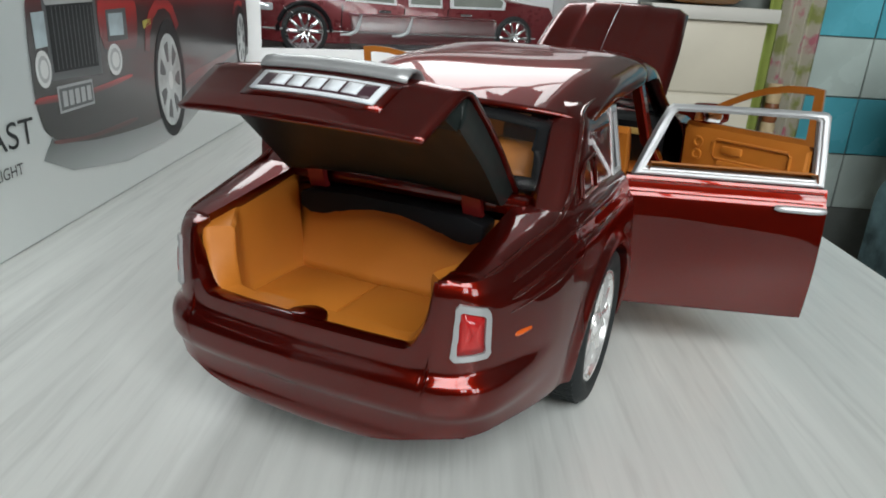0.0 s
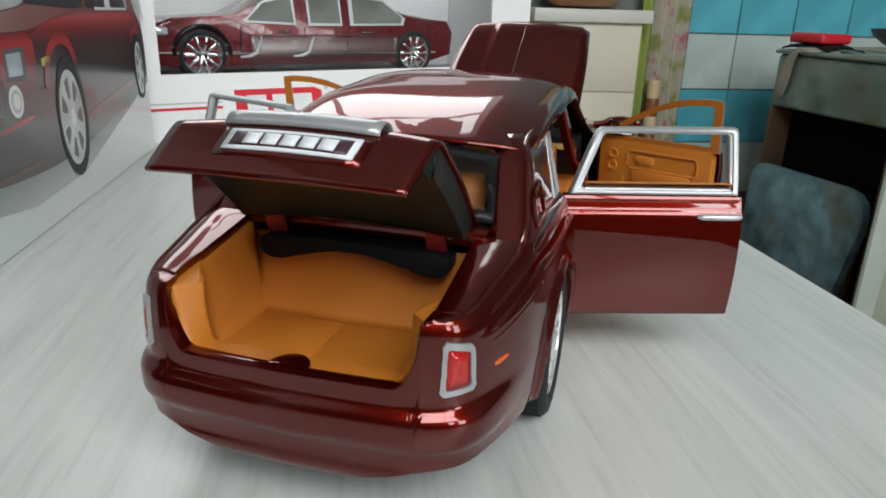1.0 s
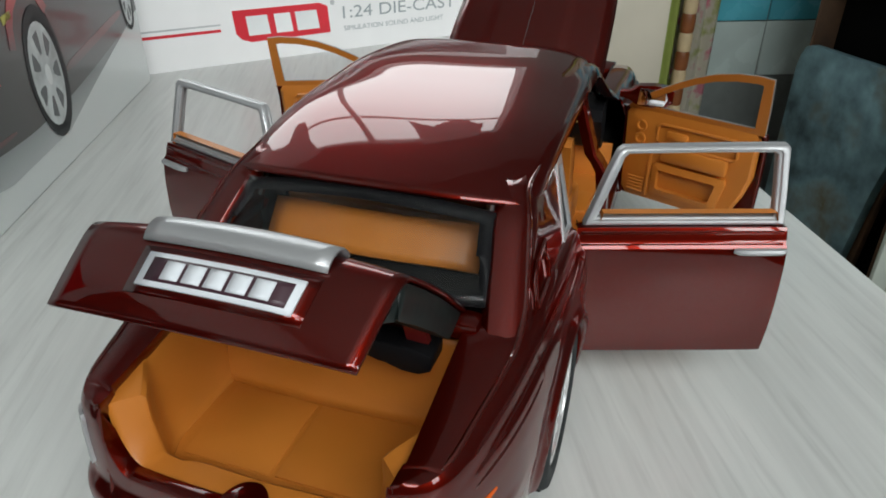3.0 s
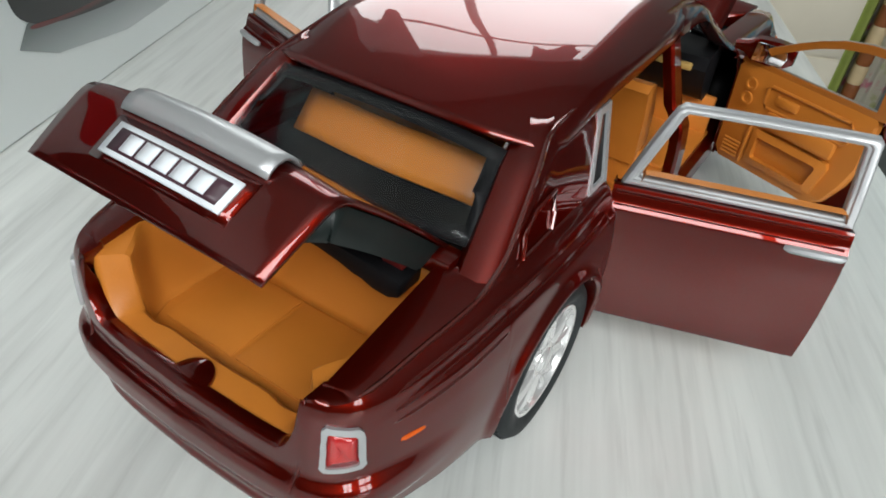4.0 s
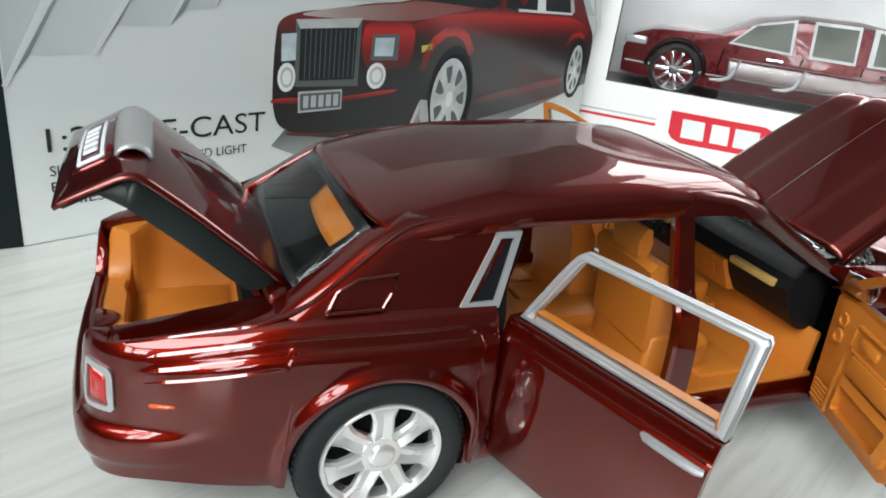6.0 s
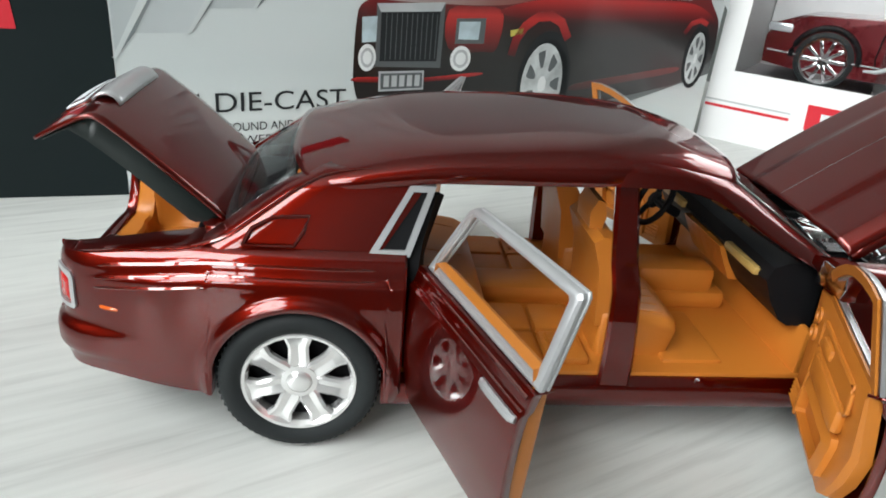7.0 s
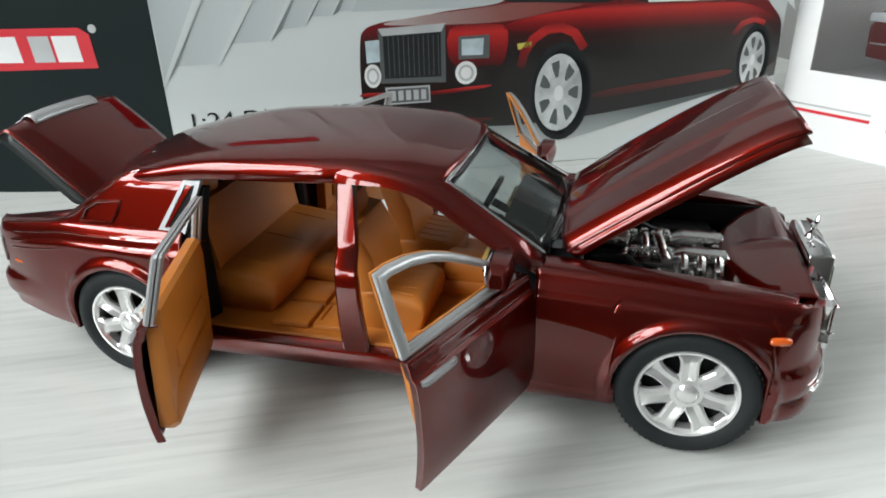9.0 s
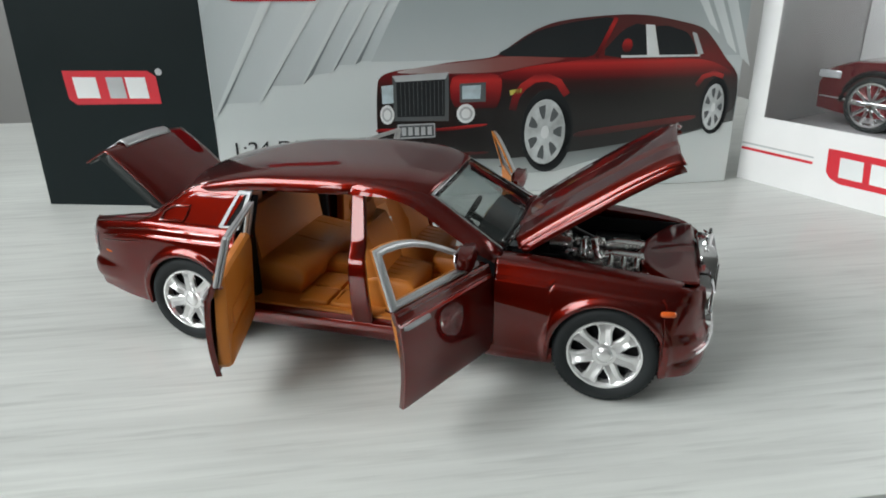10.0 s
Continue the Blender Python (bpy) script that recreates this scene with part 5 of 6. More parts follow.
print_on("printed_headlamp", F1, [(67.4, 69), (74.4, 69.4), (74.2, 58.8), (67.6, 58.4)], 6, INK_LAMP, carton)
print_on("printed_headlamp", F1, [(114, 69), (130, 69.4), (130, 57.8), (114, 57.8)], 6, INK_DARKGREY, carton)
print_on("printed_headlamp", F1, [(115.6, 67.6), (127, 67.8), (126.6, 59.6), (115.6, 59.8)], 7, INK_LAMP, carton)
for cu_, cz_, rx in ((70.2, 52, 4.2), (117.8, 51, 5.6)):
    print_on("printed_fog_lamp", F1, disc(cu_, cz_, rx, 5.8), 6, INK_WHITE, carton)
    print_on("printed_fog_lamp_ring", F1, disc(cu_, cz_, rx * .72, 4.2), 7, INK_SILVER, carton)
    print_on("printed_fog_lamp_core", F1, disc(cu_, cz_, rx * .5, 2.9), 8, INK_WHITE, carton)
print_on("printed_plate", F1, [(76.1, 45.9), (98.8, 45.9), (99, 37.2), (76.3, 37)], 6, INK_SILVER, carton)
print_on("printed_plate_field", F1, [(77, 45), (98, 45), (98.2, 38.1), (77.2, 37.9)], 7, INK_DARKGREY, carton)
for k in range(5):
    u = 78.6 + 3.9 * k
    print_on("printed_plate_bar", F1, [(u, 39), (u + 2.6, 39), (u + 2.6, 44), (u, 44)], 8, INK_SILVER, carton)
for cu_, cz_, rx, ry in ((167.6, 37.6, 13, 20.4), (277, 49.2, 7, 14.6)):
    print_on("printed_tyre", F1, disc(cu_ + 0.12 * rx, cz_, rx * 1.2, ry * 1.12), 6, INK_BLACK, carton)
    print_on("printed_rim", F1, disc(cu_, cz_, rx, ry), 7, INK_RIM, carton)
    for k in range(7):
        t = 2 * math.pi * k / 7
        f = lambda r, w: (cu_ + rx * r * math.cos(t + w), cz_ + ry * r * math.sin(t + w))
        print_on("printed_rim_gap", F1, [f(.42, -.12), f(.42, .12), f(.66, .22), f(.84, .20), f(.84, -.20), f(.66, -.22)], 8, INK_DARKGREY, carton)
    print_on("printed_hub", F1, disc(cu_, cz_, rx * .2, ry * .2), 9, INK_WHITE, carton)
print_on("printed_lamp", F1, [(144.5, 64), (152, 65), (152, 62.6), (145, 61)], 6, mat("ink_yellow", (0.55, 0.50, 0.10), 0.4), carton)
print_on("printed_mirror", F1, disc(216.5, 88.5, 3.2, 4.2, 16), 8, RED_PRINT, carton)
words("1:24 DIE-CAST", F1, -20, 61, 30.8, 38.8, 3, INK_BLACK, carton)
words("SIMULATION SOUND AND LIGHT", F1, -20, 52.6, 22.7, 26.2, 3, INK_BLACK, carton)
words("PULLACK POWER", F1, -20, 28.4, 17.2, 20.6, 3, INK_BLACK, carton)
words("SERIES", F1, -20, -3.2, 12.0, 15.4, 3, INK_BLACK, carton)
print_on("printed_emblem", F1, [(-17.6, 128), (-15, 118.4), (-12, 117.4), (33, 116.8), (36, 128), (34, 134), (-17, 135)], 5, INK_RED, carton)
# dark end face
A0, A1 = U * -30 + V * 128, U * -140 + V * 152
F2 = frame_on(A1, A0 - A1)
L2 = (A0 - A1).length
print_on("dark_face", F2, [(0.3, BASE + .2), (L2 - .2, BASE + .2), (L2 - .2, 149.8), (0.3, 149.8)], 1, CARD_DARK, carton, "dark printed end face")
X2 = lambda s: L2 - s
print_on("printed_emblem", F2, [(X2(86.6), 80.6), (X2(35.6), 80.6), (X2(31), 77.4), (X2(30), 62), (X2(81), 61.2), (X2(85.4), 64.4)], 3, INK_RED, carton, "red emblem shape")
for s0_, s1_ in ((80, 66), (60, 50), (48.5, 36.5)):
    print_on("emblem_bar", F2, [(X2(s0_), 65), (X2(s1_), 65), (X2(s1_ + 1), 77), (X2(s0_ + 1), 77)], 4, INK_SILVER if s0_ == 60 else INK_WHITE, carton)
print_on("emblem_dot", F2, disc(X2(29), 80, 2, 2, 14), 3, INK_SILVER, carton)
for z in (88, 56, 14):
    part("flap_tab", block(-142.6, -139.8, 160, 190, z - 9, z + 9, 0.4), CARD_DARK, carton, xform=TABLE)

# white display box with a window
WM = Matrix.Translation((222, 251, 0)) @ Matrix.Rotation(radians(-41), 4, 'Z')
FILM = glass("clear_film", (0.93, 0.94, 0.94), 0.03)
GREYCARD = mat("grey_card_inside", (0.42, 0.40, 0.41), 0.6, 0, 0, 0.1, 20)
display = thing("display_box", (222, 251, BASE), "white display box with a clear window and red stripe", "box")
X0, X1, D1, ZT, WX0, WX1, WZ0, WZ1 = 0, 307, 128, 150, 13, 268, 42, 138
for nm, b in (("front_lower", (X0, X1, 0, 1.2, BASE, WZ0)), ("front_upper", (X0, X1, 0, 1.2, WZ1, ZT)), ("front_side", (X0, WX0, 0, 1.2, WZ0, WZ1)), ("front_side", (WX1, X1, 0, 1.2, WZ0, WZ1)),
              ("box_end", (X0, 1.2, 1.2, D1, BASE, ZT)), ("box_end", (X1 - 1.2, X1, 1.2, D1, BASE, ZT)), ("box_back", (1.2, X1 - 1.2, D1 - 1.2, D1, BASE, ZT)), ("box_top", (1.2, X1 - 1.2, 88, D1 - 1.2, ZT - 1.2, ZT))):
    part(nm, block(*b, 0), CARD_WHITE, display, xform=WM, smooth=False)
part("inner_floor", block(2, X1 - 2, 2, D1 - 2, 30, 33, 0), GREYCARD, display, xform=WM, smooth=False)
part("inner_back", block(2, X1 - 2, D1 - 6, D1 - 2, 33, ZT - 3, 0), mat("pale_card_inside", (0.82, 0.82, 0.83), 0.6, 0, 0, 0.25, 8), display, xform=WM, smooth=False)
film = part("window_film", block(WX0 - 1, WX1 + 1, 1.4, 1.7, WZ0 - 1, WZ1 + 1, 0), FILM, display, "clear plastic film", xform=WM, smooth=False)
film.visible_shadow = False
# top film added out of view, so daylight reaches the boxed car
film = part("window_film", block(1.2, X1 - 1.2, 1.8, 88, ZT - 0.6, ZT - 0.2, 0), FILM, display, "clear plastic film", xform=WM, smooth=False)
film.visible_shadow = False
W1 = WM @ Matrix(((1, 0, 0, 0), (0, 0, -1, 0), (0, 1, 0, 0), (0, 0, 0, 1)))
print_on("red_line", W1, [(0.5, 19.2), (50, 19.2), (50, 20.9), (0.5, 20.9)], 1, INK_RED, display)
print_on("grey_line", W1, [(0.5, 23.0), (50, 23.0), (50, 24.0), (0.5, 24.0)], 1, INK_SILVER, display)
print_on("printed_emblem", W1, [(58, 31), (115, 31), (120.5, 28.5), (121.5, 11.8), (68, 11.2), (62, 13.4), (59, 17)], 1, INK_RED, display, "red emblem shape")
for a_, b_ in ((66, 80), (84, 95), (98, 113)):
    print_on("emblem_bar", W1, [(a_ + 1, 15.2), (b_ + 1, 15.2), (b_ - .4, 27), (a_, 27)], 2, INK_PALE if a_ != 84 else INK_WHITE, display)
print_on("emblem_dot", W1, disc(124, 30.5, 1.6, 1.6, 14), 1, INK_SILVER, display)
words("1:24 DIE-CAST", W1, 131, 218, 19.6, 27.4, 1, INK_GREY, display)
words("SIMULATION SOUND AND LIGHT", W1, 131, 208, 11.6, 14.8, 1, INK_GREY, display)

# second toy car behind the film
WINE = mat("wine_paint", (0.125, 0.006, 0.010), 0.3, 0.3, 0.8, 0.1, 300)
second = thing("boxed_toy_car", (360, 200, 33), "dark red toy saloon packed behind the clear film", "toy car")
prof = [(16, 44), (15, 60), (19, 69), (34, 75), (76, 77.5), (98, 90), (124, 95), (160, 96), (196, 92), (220, 80.5), (258, 75), (264, 66), (262, 48), (244, 43), (34, 42)]


def second_ring(y, grow, zk):
    return [Vector((140 + (x - 140) * grow, y, 44 + (z - 44) * (zk if z > 77.6 else 1))) for x, z in prof]


part("body", loft([second_ring(y, g, k) for y, g, k in ((50, .97, .82), (52, 1.0, .93), (64, 1.0, 1.0), (98, 1.0, 1.0), (110, 1.0, .93), (112, .97, .82))]), WINE, second, xform=WM, sharp=45)
PALE_PANE = mat("pale_pane", (0.20, 0.21, 0.19), 0.1, 0, 0.5, 0.35, 40)
BRIGHT_FRAME = mat("bright_frame_plating", (0.74, 0.75, 0.76), 0.3, 0.3, 0.3, 0.05, 60)
for q in ([(85, 74), (97, 86), (118, 91), (120.5, 72.5)], [(134, 72.5), (132, 91.6), (156, 92), (158.5, 72.5)], [(170, 72.5), (168, 92), (195, 89.4), (213, 77.5), (212, 73)]):
    cx_, cz_ = sum(p[0] for p in q) / len(q), sum(p[1] for p in q) / len(q)
    frame2 = part("window_frame", loft([[Vector((cx_ + (x - cx_) * 1.14, y, cz_ + (z - cz_) * 1.2)) for x, z in q] for y in (49.3, 51)]), BRIGHT_FRAME, second, xform=WM)
    part("pane", loft([[Vector((x, y, z)) for x, z in q] for y in (48.9, 50.5)]), PALE_PANE, frame2, xform=WM)
    part("door_seam", tube([(q[0][0] - 4.5, 49.9, 70), (q[0][0] - 5.5, 49.9, 56), (q[0][0] - 4, 49.9, 49)], 0.5, 6), BLACK, second, xform=WM)
for x in (52, 225):
    tyre2 = part("wheel", lathe([(13.4, 48.8), (15, 48.4), (17.2, 49.4), (17.6, 52), (17.6, 62)], (x, 0, 50), "y", 40), RUBBER, second, xform=WM)
    rim2 = part("rim", lathe([(0.01, 50), (3, 49.6), (3.4, 50.6), (11.6, 50.4), (12.6, 48.6), (13.8, 48.6), (13.8, 52)], (x, 0, 50), "y", 40), CHROME, tyre2, xform=WM)
    for k in range(10):
        bm = block(3, 13, 48.7, 50.6, -1.1, 1.1, 0.4)
        bm.transform(Matrix.Translation((x, 0, 50)) @ Matrix.Rotation(2 * math.pi * k / 10, 4, 'Y'))
        part("spoke", bm, CHROME, rim2, xform=WM)
for x in (108, 176):
    part("door_handle", tube([(x, 49.6, 66), (x + 10, 49.6, 66)], 1.2, 8), CHROME, second, xform=WM)
part("side_strip", tube([(18, 49.6, 52), (60, 49.4, 51), (246, 49.4, 50)], 0.6, 6), CHROME, second, xform=WM)
part("headlamp", block(15, 30, 48.8, 53, 63.5, 69, 1.5), LENS_CLEAR, second, xform=WM)
part("wheel_arch", tube([Vector((52 + 19.6 * math.cos(t), 49.8, 50 + 19.6 * math.sin(t))) for t in np.linspace(0, math.pi, 18)], 1.8, 8), BLACK, second, xform=WM)
CLEAR_TRAY = glass("clear_tray_plastic", (0.86, 0.87, 0.87), 0.28, 0.5, 0.10)
tray = part("packing_tray", grid([[Vector((x, y, z)) for y, z in ((46, 36), (42, 40), (40.5, 48), (40.5, 58), (42, 62), (46, 64))] for x in np.linspace(84, 205, 40)]), CLEAR_TRAY, second, "clear moulded packing tray", thick=0.5, xform=WM)
tray.visible_shadow = False
for x in (88, 128):
    part("packing_strap", tube([(x + 4, 39.6, 64), (x + 2.4, 39.4, 58), (x, 39.4, 52), (x - 5, 39.6, 49.6), (x - 12, 40, 49)], [1.0, 1.3, 1.4, 1.2, 0.7], 8), INK_SILVER, tray, "pale packing strap", xform=WM)

# ---- room ----
# unseen walls and ceiling: tones set by what the car paint reflects
PALEWALL = mat("pale_plaster_wall", (0.48, 0.48, 0.47), 0.8, 0, 0, 0.08, 3, 0.1, 60)
DIM_PLASTER = mat("plaster_wall", (0.08, 0.08, 0.075), 0.8, 0, 0, 0.08, 3, 0.1, 60)
CEILING = mat("ceiling_paint", (0.26, 0.26, 0.25), 0.8, 0, 0, 0.05, 3)
FLOORM = mat("brown_floor", (0.10, 0.065, 0.045), 0.5, 0, 0, 0.25, 6)
TURQ = mat("turquoise_tile", (0.10, 0.44, 0.54), 0.25, 0, 0.3, 0.15, 9)
PALE = mat("pale_tile", (0.52, 0.62, 0.59), 0.25, 0, 0.3, 0.12, 9)
# kept dark because the car roof reflects the untiled upper wall
GROUT = mat("grout", (0.17, 0.19, 0.18), 0.9, 0, 0, 0.15, 30)
CREAM = mat("cream_paint", (0.70, 0.65, 0.53), 0.5, 0, 0, 0.08, 6)
WORN = mat("worn_blue_green_paint", (0.24, 0.33, 0.30), 0.6, 0, 0, 0.6, 14, 0.3, 40)
FADED = mat("faded_blue_paint", (0.17, 0.29, 0.33), 0.6, 0, 0, 0.7, 16, 0.3, 40, spec=0.2)
for m_ in (WORN, FADED):
    nt = m_.node_tree
    nz, rg, mx, tc = (nt.nodes.new("ShaderNode" + k) for k in ("TexNoise", "MapRange", "Mix", "TexCoord"))
    mx.data_type = 'RGBA'
    nz.inputs["Scale"].default_value, nz.inputs["Detail"].default_value = 7, 6
    rg.inputs[1].default_value, rg.inputs[2].default_value = 0.50, 0.68
    shade = nt.nodes["Principled BSDF"].inputs["Base Color"]
    nt.links.new(tc.outputs["Object"], nz.inputs[0]), nt.links.new(nz.outputs[0], rg.inputs[0]), nt.links.new(rg.outputs[0], mx.inputs[0])
    nt.links.new(shade.links[0].from_socket, mx.inputs[6])
    mx.inputs[7].default_value = (0.15, 0.125, 0.07, 1)
    nt.links.new(mx.outputs[2], shade)
GREYGREEN = mat("grey_green_paint", (0.40, 0.43, 0.35), 0.55, 0, 0, 0.25, 7)
VOID = mat("shade_black", (0.005, 0.005, 0.005), 0.9, 0, 0, 0.2, 9, spec=0.05)


def setting(name, bm, m, label, **k):
    return tagged(part(name, bm, m, None, **k), label, "", "", "structure")


ZC, UW = 2250, -1350
setting("floor", block(UW - 50, 1660, -2000, 1300, -790, -750, 0), FLOORM, "brown room floor", xform=TABLE)
setting("ceiling", block(UW - 50, 1660, -2000, 1300, ZC, ZC + 40, 0), CEILING, "pale ceiling", xform=TABLE)
wall_e = setting("wall_east", block(1608, 1660, -2000, 1300, -750, ZC, 0), GROUT, "kitchen wall with turquoise and pale tiles", xform=TABLE)
setting("wall_north", block(UW, 1608, 1250, 1300, -750, ZC, 0), PALEWALL, "plain pale wall", xform=TABLE)
# south and west walls darkened so the paint mirrors little brightness there
setting("wall_south", block(UW, 1608, -2000, -1950, -750, ZC, 0), DIM_PLASTER, "plain unseen wall kept dark for the reflections", xform=TABLE)
setting("wall_west", block(UW - 50, UW, -1950, 1250, -750, ZC, 0), DIM_PLASTER, "unseen wall kept dark for the reflections, with three windows", xform=TABLE)
# tiles
for r in range(7):
    for c in range(6):
        v0, z0 = -849 - 156.5 * (c + 1), -388 + 141.5 * r
        mat_ = TURQ if r % 2 == 1 else PALE
        tile = part("tile", block(1602, 1608, v0 + 1.5, v0 + 155, z0 + 1.5, z0 + 140, 1.5, seg=1), mat_, wall_e, xform=TABLE)
# cream cupboard with a worktop
cup = thing("cupboard", tuple(U * 1540 + V * -570 + Vector((0, 0, -750))), "cream cupboard with a white worktop", "cupboard")
part("body", block(1505, 1600, -702, -440, -750, 58, 2), CREAM, cup, xform=TABLE)
part("worktop", block(1490, 1602, -722, -430, 58.5, 89, 3), mat("white_worktop", (0.66, 0.65, 0.60), 0.4, 0, 0, 0.05, 8), cup, xform=TABLE)
for z0, z1 in ((-102, 52), (-420, -108), (-740, -426)):
    part("drawer_front", block(1499, 1505, -698, -444, z0, z1, 2), CREAM, cup, xform=TABLE)
tagged(part("bowl", lathe([(40, 92), (70, 96), (100, 118), (112, 140), (108, 140), (96, 120), (66, 99), (0.1, 97)], tuple(U * 1545 + V * -560 + Vector((0, 0, 0))), "z", 32), mat("orange_bowl", (0.5, 0.22, 0.05), 0.4, 0, 0.2, 0.08, 20), None), "orange bowl standing on the worktop", "bowl")
# curtain
CURT = mat("flowered_cloth", (0.46, 0.42, 0.33), 0.9, 0, 0, 0.12, 30)
nt = CURT.node_tree
vo, rp, tc = nt.nodes.new("ShaderNodeTexNoise"), nt.nodes.new("ShaderNodeValToRGB"), nt.nodes.new("ShaderNodeTexCoord")
vo.inputs["Scale"].default_value, vo.inputs["Detail"].default_value = 17, 3
rp.color_ramp.elements[0].position, rp.color_ramp.elements[0].color = 0.36, (0.27, 0.30, 0.10, 1)
rp.color_ramp.elements[1].position, rp.color_ramp.elements[1].color = 0.46, (0.46, 0.43, 0.34, 1)
for p_, c_ in ((0.56, (0.47, 0.44, 0.36, 1)), (0.64, (0.46, 0.16, 0.20, 1))):
    e_ = rp.color_ramp.elements.new(p_)
    e_.color = c_
nt.links.new(tc.outputs["Object"], vo.inputs[0]), nt.links.new(vo.outputs[0], rp.inputs[0])
nt.links.new(rp.outputs[0], nt.nodes["Principled BSDF"].inputs["Base Color"])
rows = [[U * (1575 + 12 * math.sin(k * 0.9) * (0.7 + 0.3 * math.cos(z / 300))) + V * (-745 - 108 * k / 20) + Vector((0, 0, z)) for k in range(21)] for z in np.linspace(-700, 700, 24)]
tagged(part("curtain", grid(rows), CURT, None, thick=2.0), "cream curtain with pink and green flowers", "curtain")
rows = [[U * (1560 + 6 * math.sin(k)) + V * (-722 - 26 * k / 6) + Vector((0, 0, z)) for k in range(7)] for z in np.linspace(-700, 700, 12)]
tagged(part("curtain", grid(rows), mat("green_cloth", (0.26, 0.32, 0.07), 0.9, 0, 0, 0.15, 30), None, thick=2.0), "narrow green curtain edge beside the cupboard", "curtain")
# striped pole in front of the curtain
pole = thing("striped_pole", tuple(U * 1530 + V * -762 + Vector((0, 0, -750))), "cream and brown banded wooden pole beside the curtain", "pole")
BANDS = (mat("cream_band", (0.62, 0.48, 0.28), 0.5, 0, 0.1, 0.15, 30), mat("brown_band", (0.24, 0.08, 0.025), 0.45, 0, 0.1, 0.2, 30))
for k in range(15):
    z0, z1 = -750 + 45 * k, -750 + 45 * (k + 1) - 0.4
    part("band", lathe([(0.1, z0), (15, z0), (17, z0 + 6), (17, z1 - 6), (15, z1), (0.1, z1)], tuple(U * 1530 + V * -762), "z", 16), BANDS[k % 2], pole)
# old stove
FRONT0, FRONT1 = Vector((1010, -1003, 0)), Vector((1356, -972, 0))
along_ = (FRONT1 - FRONT0).normalized()
STOVE = TABLE @ Matrix(((along_.x, along_.y, 0, FRONT0.x), (along_.y, -along_.x, 0, FRONT0.y), (0, 0, 1, 0), (0, 0, 0, 1)))
stove = thing("old_stove", tuple(STOVE @ Vector((175, 150, -750))), "worn blue-green enamel stove with a dark open front", "stove")
RUST = mat("rusty_brown_iron", (0.10, 0.055, 0.03), 0.8, 0, 0, 0.5, 20, 0.3, 60)
part("top_box", block(0, 347, 0, 300, -112, 5, 9, seg=3), WORN, stove, xform=STOVE)
part("rim", block(-8, 352, -7, 305, 5.5, 15, 4, seg=3), WORN, stove, "thick worn top rim", xform=STOVE)
panel = [(352, -745), (352, -300), (347, -268), (336, -250), (318, -243), (60, -238), (30, -244), (12, -258), (4, -282), (3, -310), (42, -480), (80, -745)]
part("lower_front", prism(panel, -14, 6, "y", 2.0), FADED, stove, "faded blue mottled lower panel", xform=STOVE)
# black block fills the opening in place of the shade inside
part("inside", block(8, 340, 60, 300, -745, -113, 0), VOID, stove, "black block for the shade inside the stove", xform=STOVE)
part("side_wall", block(340, 348, 2, 300, -745, -113, 2), RUST, stove, "rusty brown side board", xform=STOVE)
part("side_wall", block(2, 9, 12, 300, -745, -113, 2), RUST, stove, "rusty brown side board", xform=STOVE)
part("leg_board", prism([(20, -300), (34, -300), (90, -745), (60, -745)], 8, 22, "y", 2.0), RUST, stove, "rusty brown board beside the panel", xform=STOVE)
tagged(part("red_tin", block(236, 340, 12, 90, 30.5, 52, 7, seg=3), INK_RED, None, xform=STOVE), "small red tin on a black cloth", "tin")
rows = [[Vector((205 + 140 * a, 4 + 96 * b, 15.6 + 7.5 * (math.sin(math.pi * min(1, max(0, a)))) ** 0.5 + 7 * math.sin(math.pi * b) ** 0.6 + 1.2 * math.sin(9 * a + 5 * b))) for a in np.linspace(0, 1, 17)] for b in np.linspace(0, 1, 9)]
tagged(part("black_cloth", grid(rows), BLACK, None, thick=3, xform=STOVE), "folded black cloth on the stove", "cloth")
path_ = [(210, 40, 17), (225, 10, 19), (258, -9, 18), (285, -11, 6), (300, -10, -20), (304, -9, -50), (312, -9, -92)]
rows = []
for i_, (a, y, z) in enumerate(path_):
    w = (8, 9, 12, 15, 17, 18, 13)[i_]
    rows.append([Vector((a + w * t + 2 * math.sin(6 * t + i_), y - 3 * math.cos(4.5 * t + i_) ** 2, z + 4 * t * (1 if i_ < 3 else -1.5))) for t in np.linspace(-1, 1, 9)])
tagged(part("rag", grid(rows), mat("grey_rag", (0.34, 0.31, 0.25), 0.9, 0, 0, 0.2, 30, 0.3, 90), None, thick=3, xform=STOVE), "grey rag hanging over the stove edge", "rag")
post = thing("door_case", tuple(TABLE @ Vector((870, -1080, -750))), "grey-green painted cupboard with a round knob", "cupboard")
board = [(-884, -55), (-936, -55), (-925, -300), (-912, -745), (-884, -745)]
part("upright", prism(board, 856, 866, "x", 2.0), mat("pale_grey_paint", (0.50, 0.56, 0.50), 0.5, 0, 0, 0.15, 8), post, "pale worn upright board", xform=TABLE)
part("door", block(862, 880, -1300, -914, -745, -70, 3), GREYGREEN, post, xform=TABLE)
part("ledge", block(845, 882, -1300, -880, -69, -44, 6, seg=3), GREYGREEN, post, xform=TABLE)
part("ledge", block(852, 882, -1300, -880, -43.5, -34, 3), GREYGREEN, post, xform=TABLE)
part("upper", block(860, 882, -1300, -882, -33.5, 38, 4), GREYGREEN, post, xform=TABLE)
knob = lathe([(0.1, -15), (9, -14), (14, -9), (15, -5), (11, 0), (7, 6)], (857, -973, -321), "x", 24)
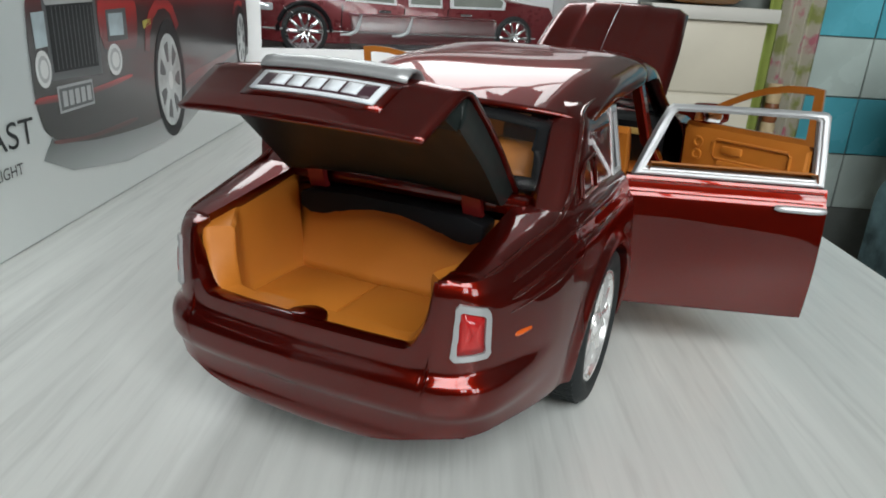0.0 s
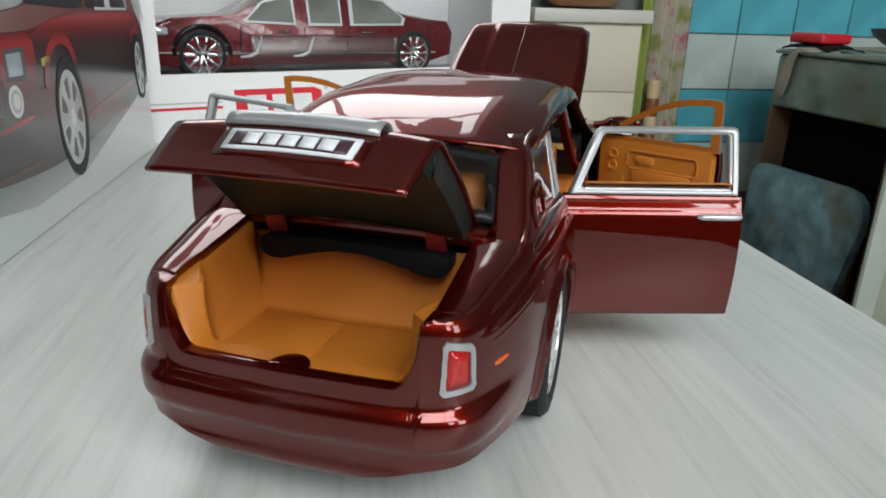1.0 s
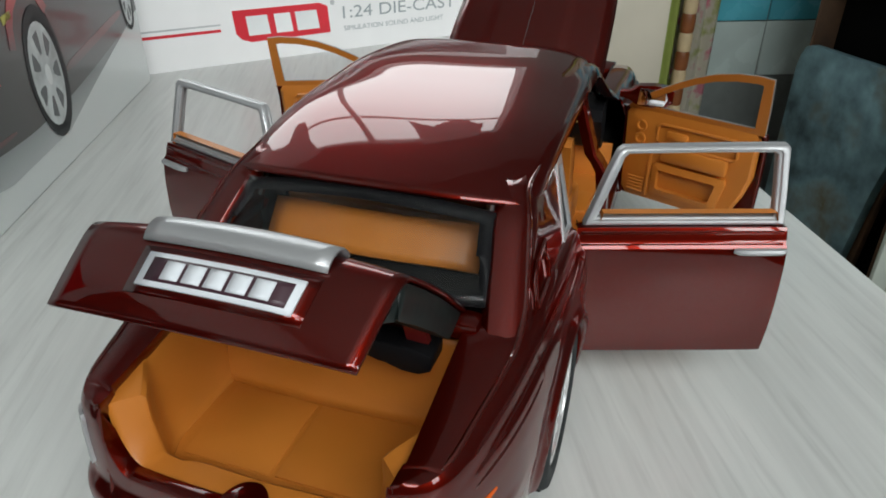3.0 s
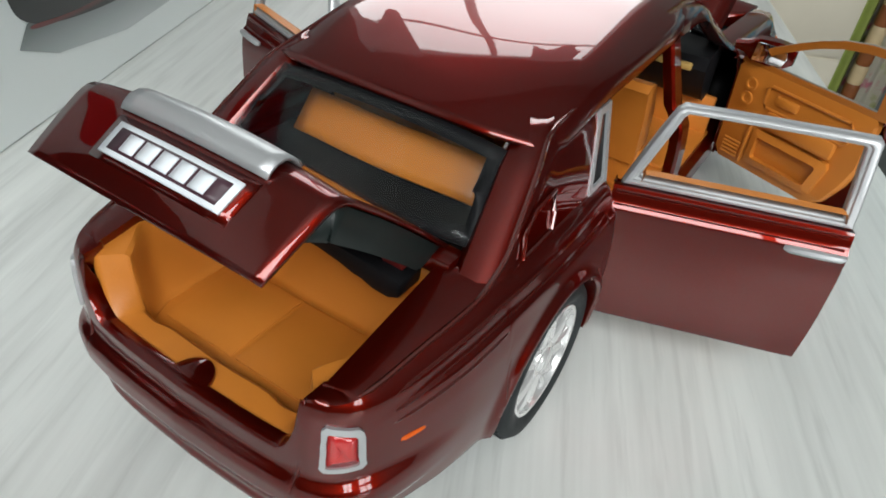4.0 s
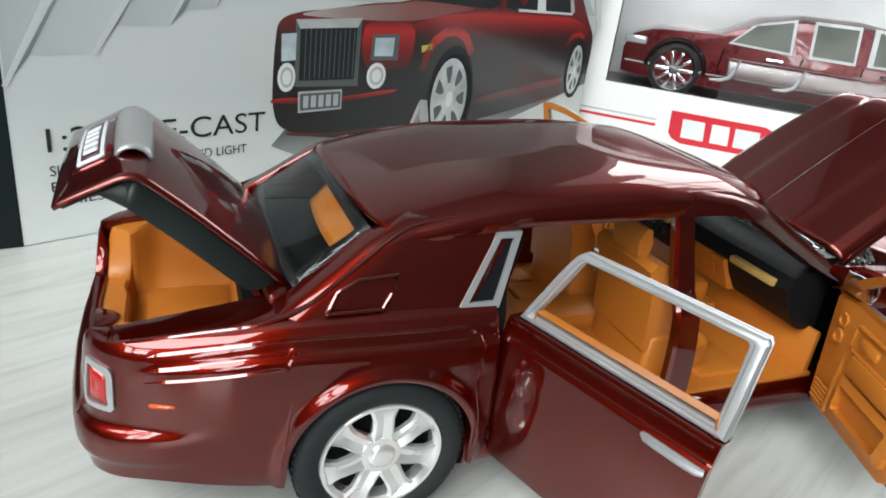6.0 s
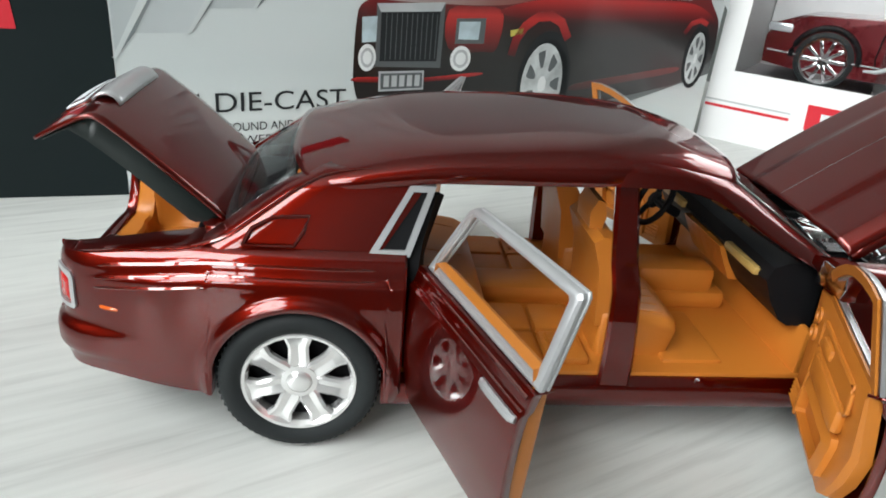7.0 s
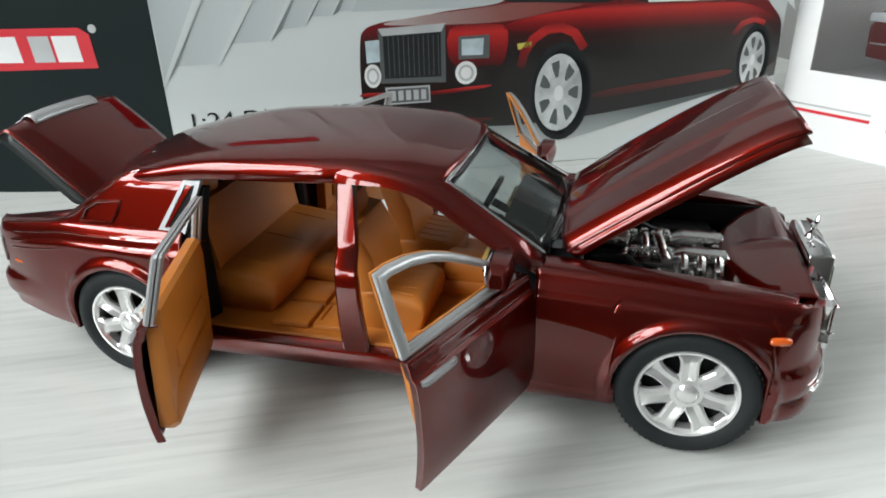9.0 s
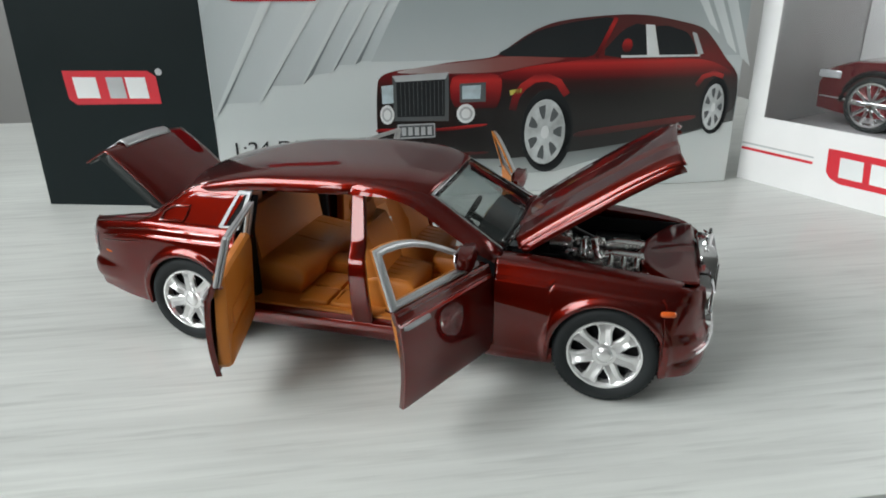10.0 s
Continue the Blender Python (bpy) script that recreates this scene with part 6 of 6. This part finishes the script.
part("knob", knob, GREYGREEN, post, "round painted knob", xform=TABLE)
tagged(part("dish", lathe([(20, 38.5), (44, 41), (68, 58), (74, 70), (70, 70), (62, 56), (40, 45), (0.1, 44)], (925, -940, 0), "z", 28), mat("dark_dish", (0.03, 0.04, 0.06), 0.4, 0, 0.2, 0.1, 30), None, xform=TABLE), "dark dish standing on the cupboard", "dish")
part("shelf_top", block(861, 1005, -1300, -884, 32, 38.2, 2), GREYGREEN, post, xform=TABLE)

# unseen windows added for daylight and reflections: one high in the far wall, three in the wall behind the camera
def window(name, at, along, w, h):
    """A white frame with a middle bar, standing on a wall."""
    a_ = Vector(along)
    n_ = a_.cross(Vector((0, 0, 1)))
    M = Matrix(((a_.x, n_.x, 0, at[0]), (a_.y, n_.y, 0, at[1]), (0, 0, 1, at[2]), (0, 0, 0, 1)))
    bm = None
    for x0, x1, z0, z1 in ((-w / 2 - 45, -w / 2, -45, h + 45), (w / 2, w / 2 + 45, -45, h + 45), (-w / 2, w / 2, -45, 0), (-w / 2, w / 2, h, h + 45), (-16, 16, 0, h), (-w / 2, -16, h * .6, h * .6 + 26), (16, w / 2, h * .6, h * .6 + 26)):
        bm = block(x0, x1, -20, 24, z0, z1, 3, bm)
    return setting(name, bm, CARD_WHITE, "white window frame", xform=M)


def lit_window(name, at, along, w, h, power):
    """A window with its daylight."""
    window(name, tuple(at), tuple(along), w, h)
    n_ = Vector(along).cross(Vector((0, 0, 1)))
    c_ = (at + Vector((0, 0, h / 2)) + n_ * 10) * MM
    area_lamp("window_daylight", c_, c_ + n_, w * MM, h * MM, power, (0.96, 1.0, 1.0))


# places and powers set by the highlights and brightness they give
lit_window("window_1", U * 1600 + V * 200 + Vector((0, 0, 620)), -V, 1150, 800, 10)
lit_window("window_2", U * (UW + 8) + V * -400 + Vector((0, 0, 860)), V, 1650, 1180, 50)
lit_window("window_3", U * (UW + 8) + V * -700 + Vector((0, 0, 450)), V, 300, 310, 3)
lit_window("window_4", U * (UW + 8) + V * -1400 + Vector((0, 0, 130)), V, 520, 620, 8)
# net curtains with uneven edges at the far window
NET = mat("white_net_cloth", (0.55, 0.56, 0.57), 0.9, 0, 0, 0.1, 30)
for c0, w, drop in ((-140, 300, 420), (660, 300, 560)):
    rows = []
    for f in np.linspace(0, 1, 14):
        row = []
        for k in range(25):
            v = c0 - w / 2 + w * k / 24
            low = 1500 - drop * (0.85 + 0.15 * math.sin(k * 0.35 + c0)) - 12 * math.sin(k * 2.3)
            row.append(U * (1560 + 10 * math.sin(k * 1.3)) + V * v + Vector((0, 0, 1500 + (low - 1500) * f)))
        rows.append(row)
    tagged(part("curtain", grid(rows), NET, None, thick=1.5), "white net curtain gathered at a window", "curtain")
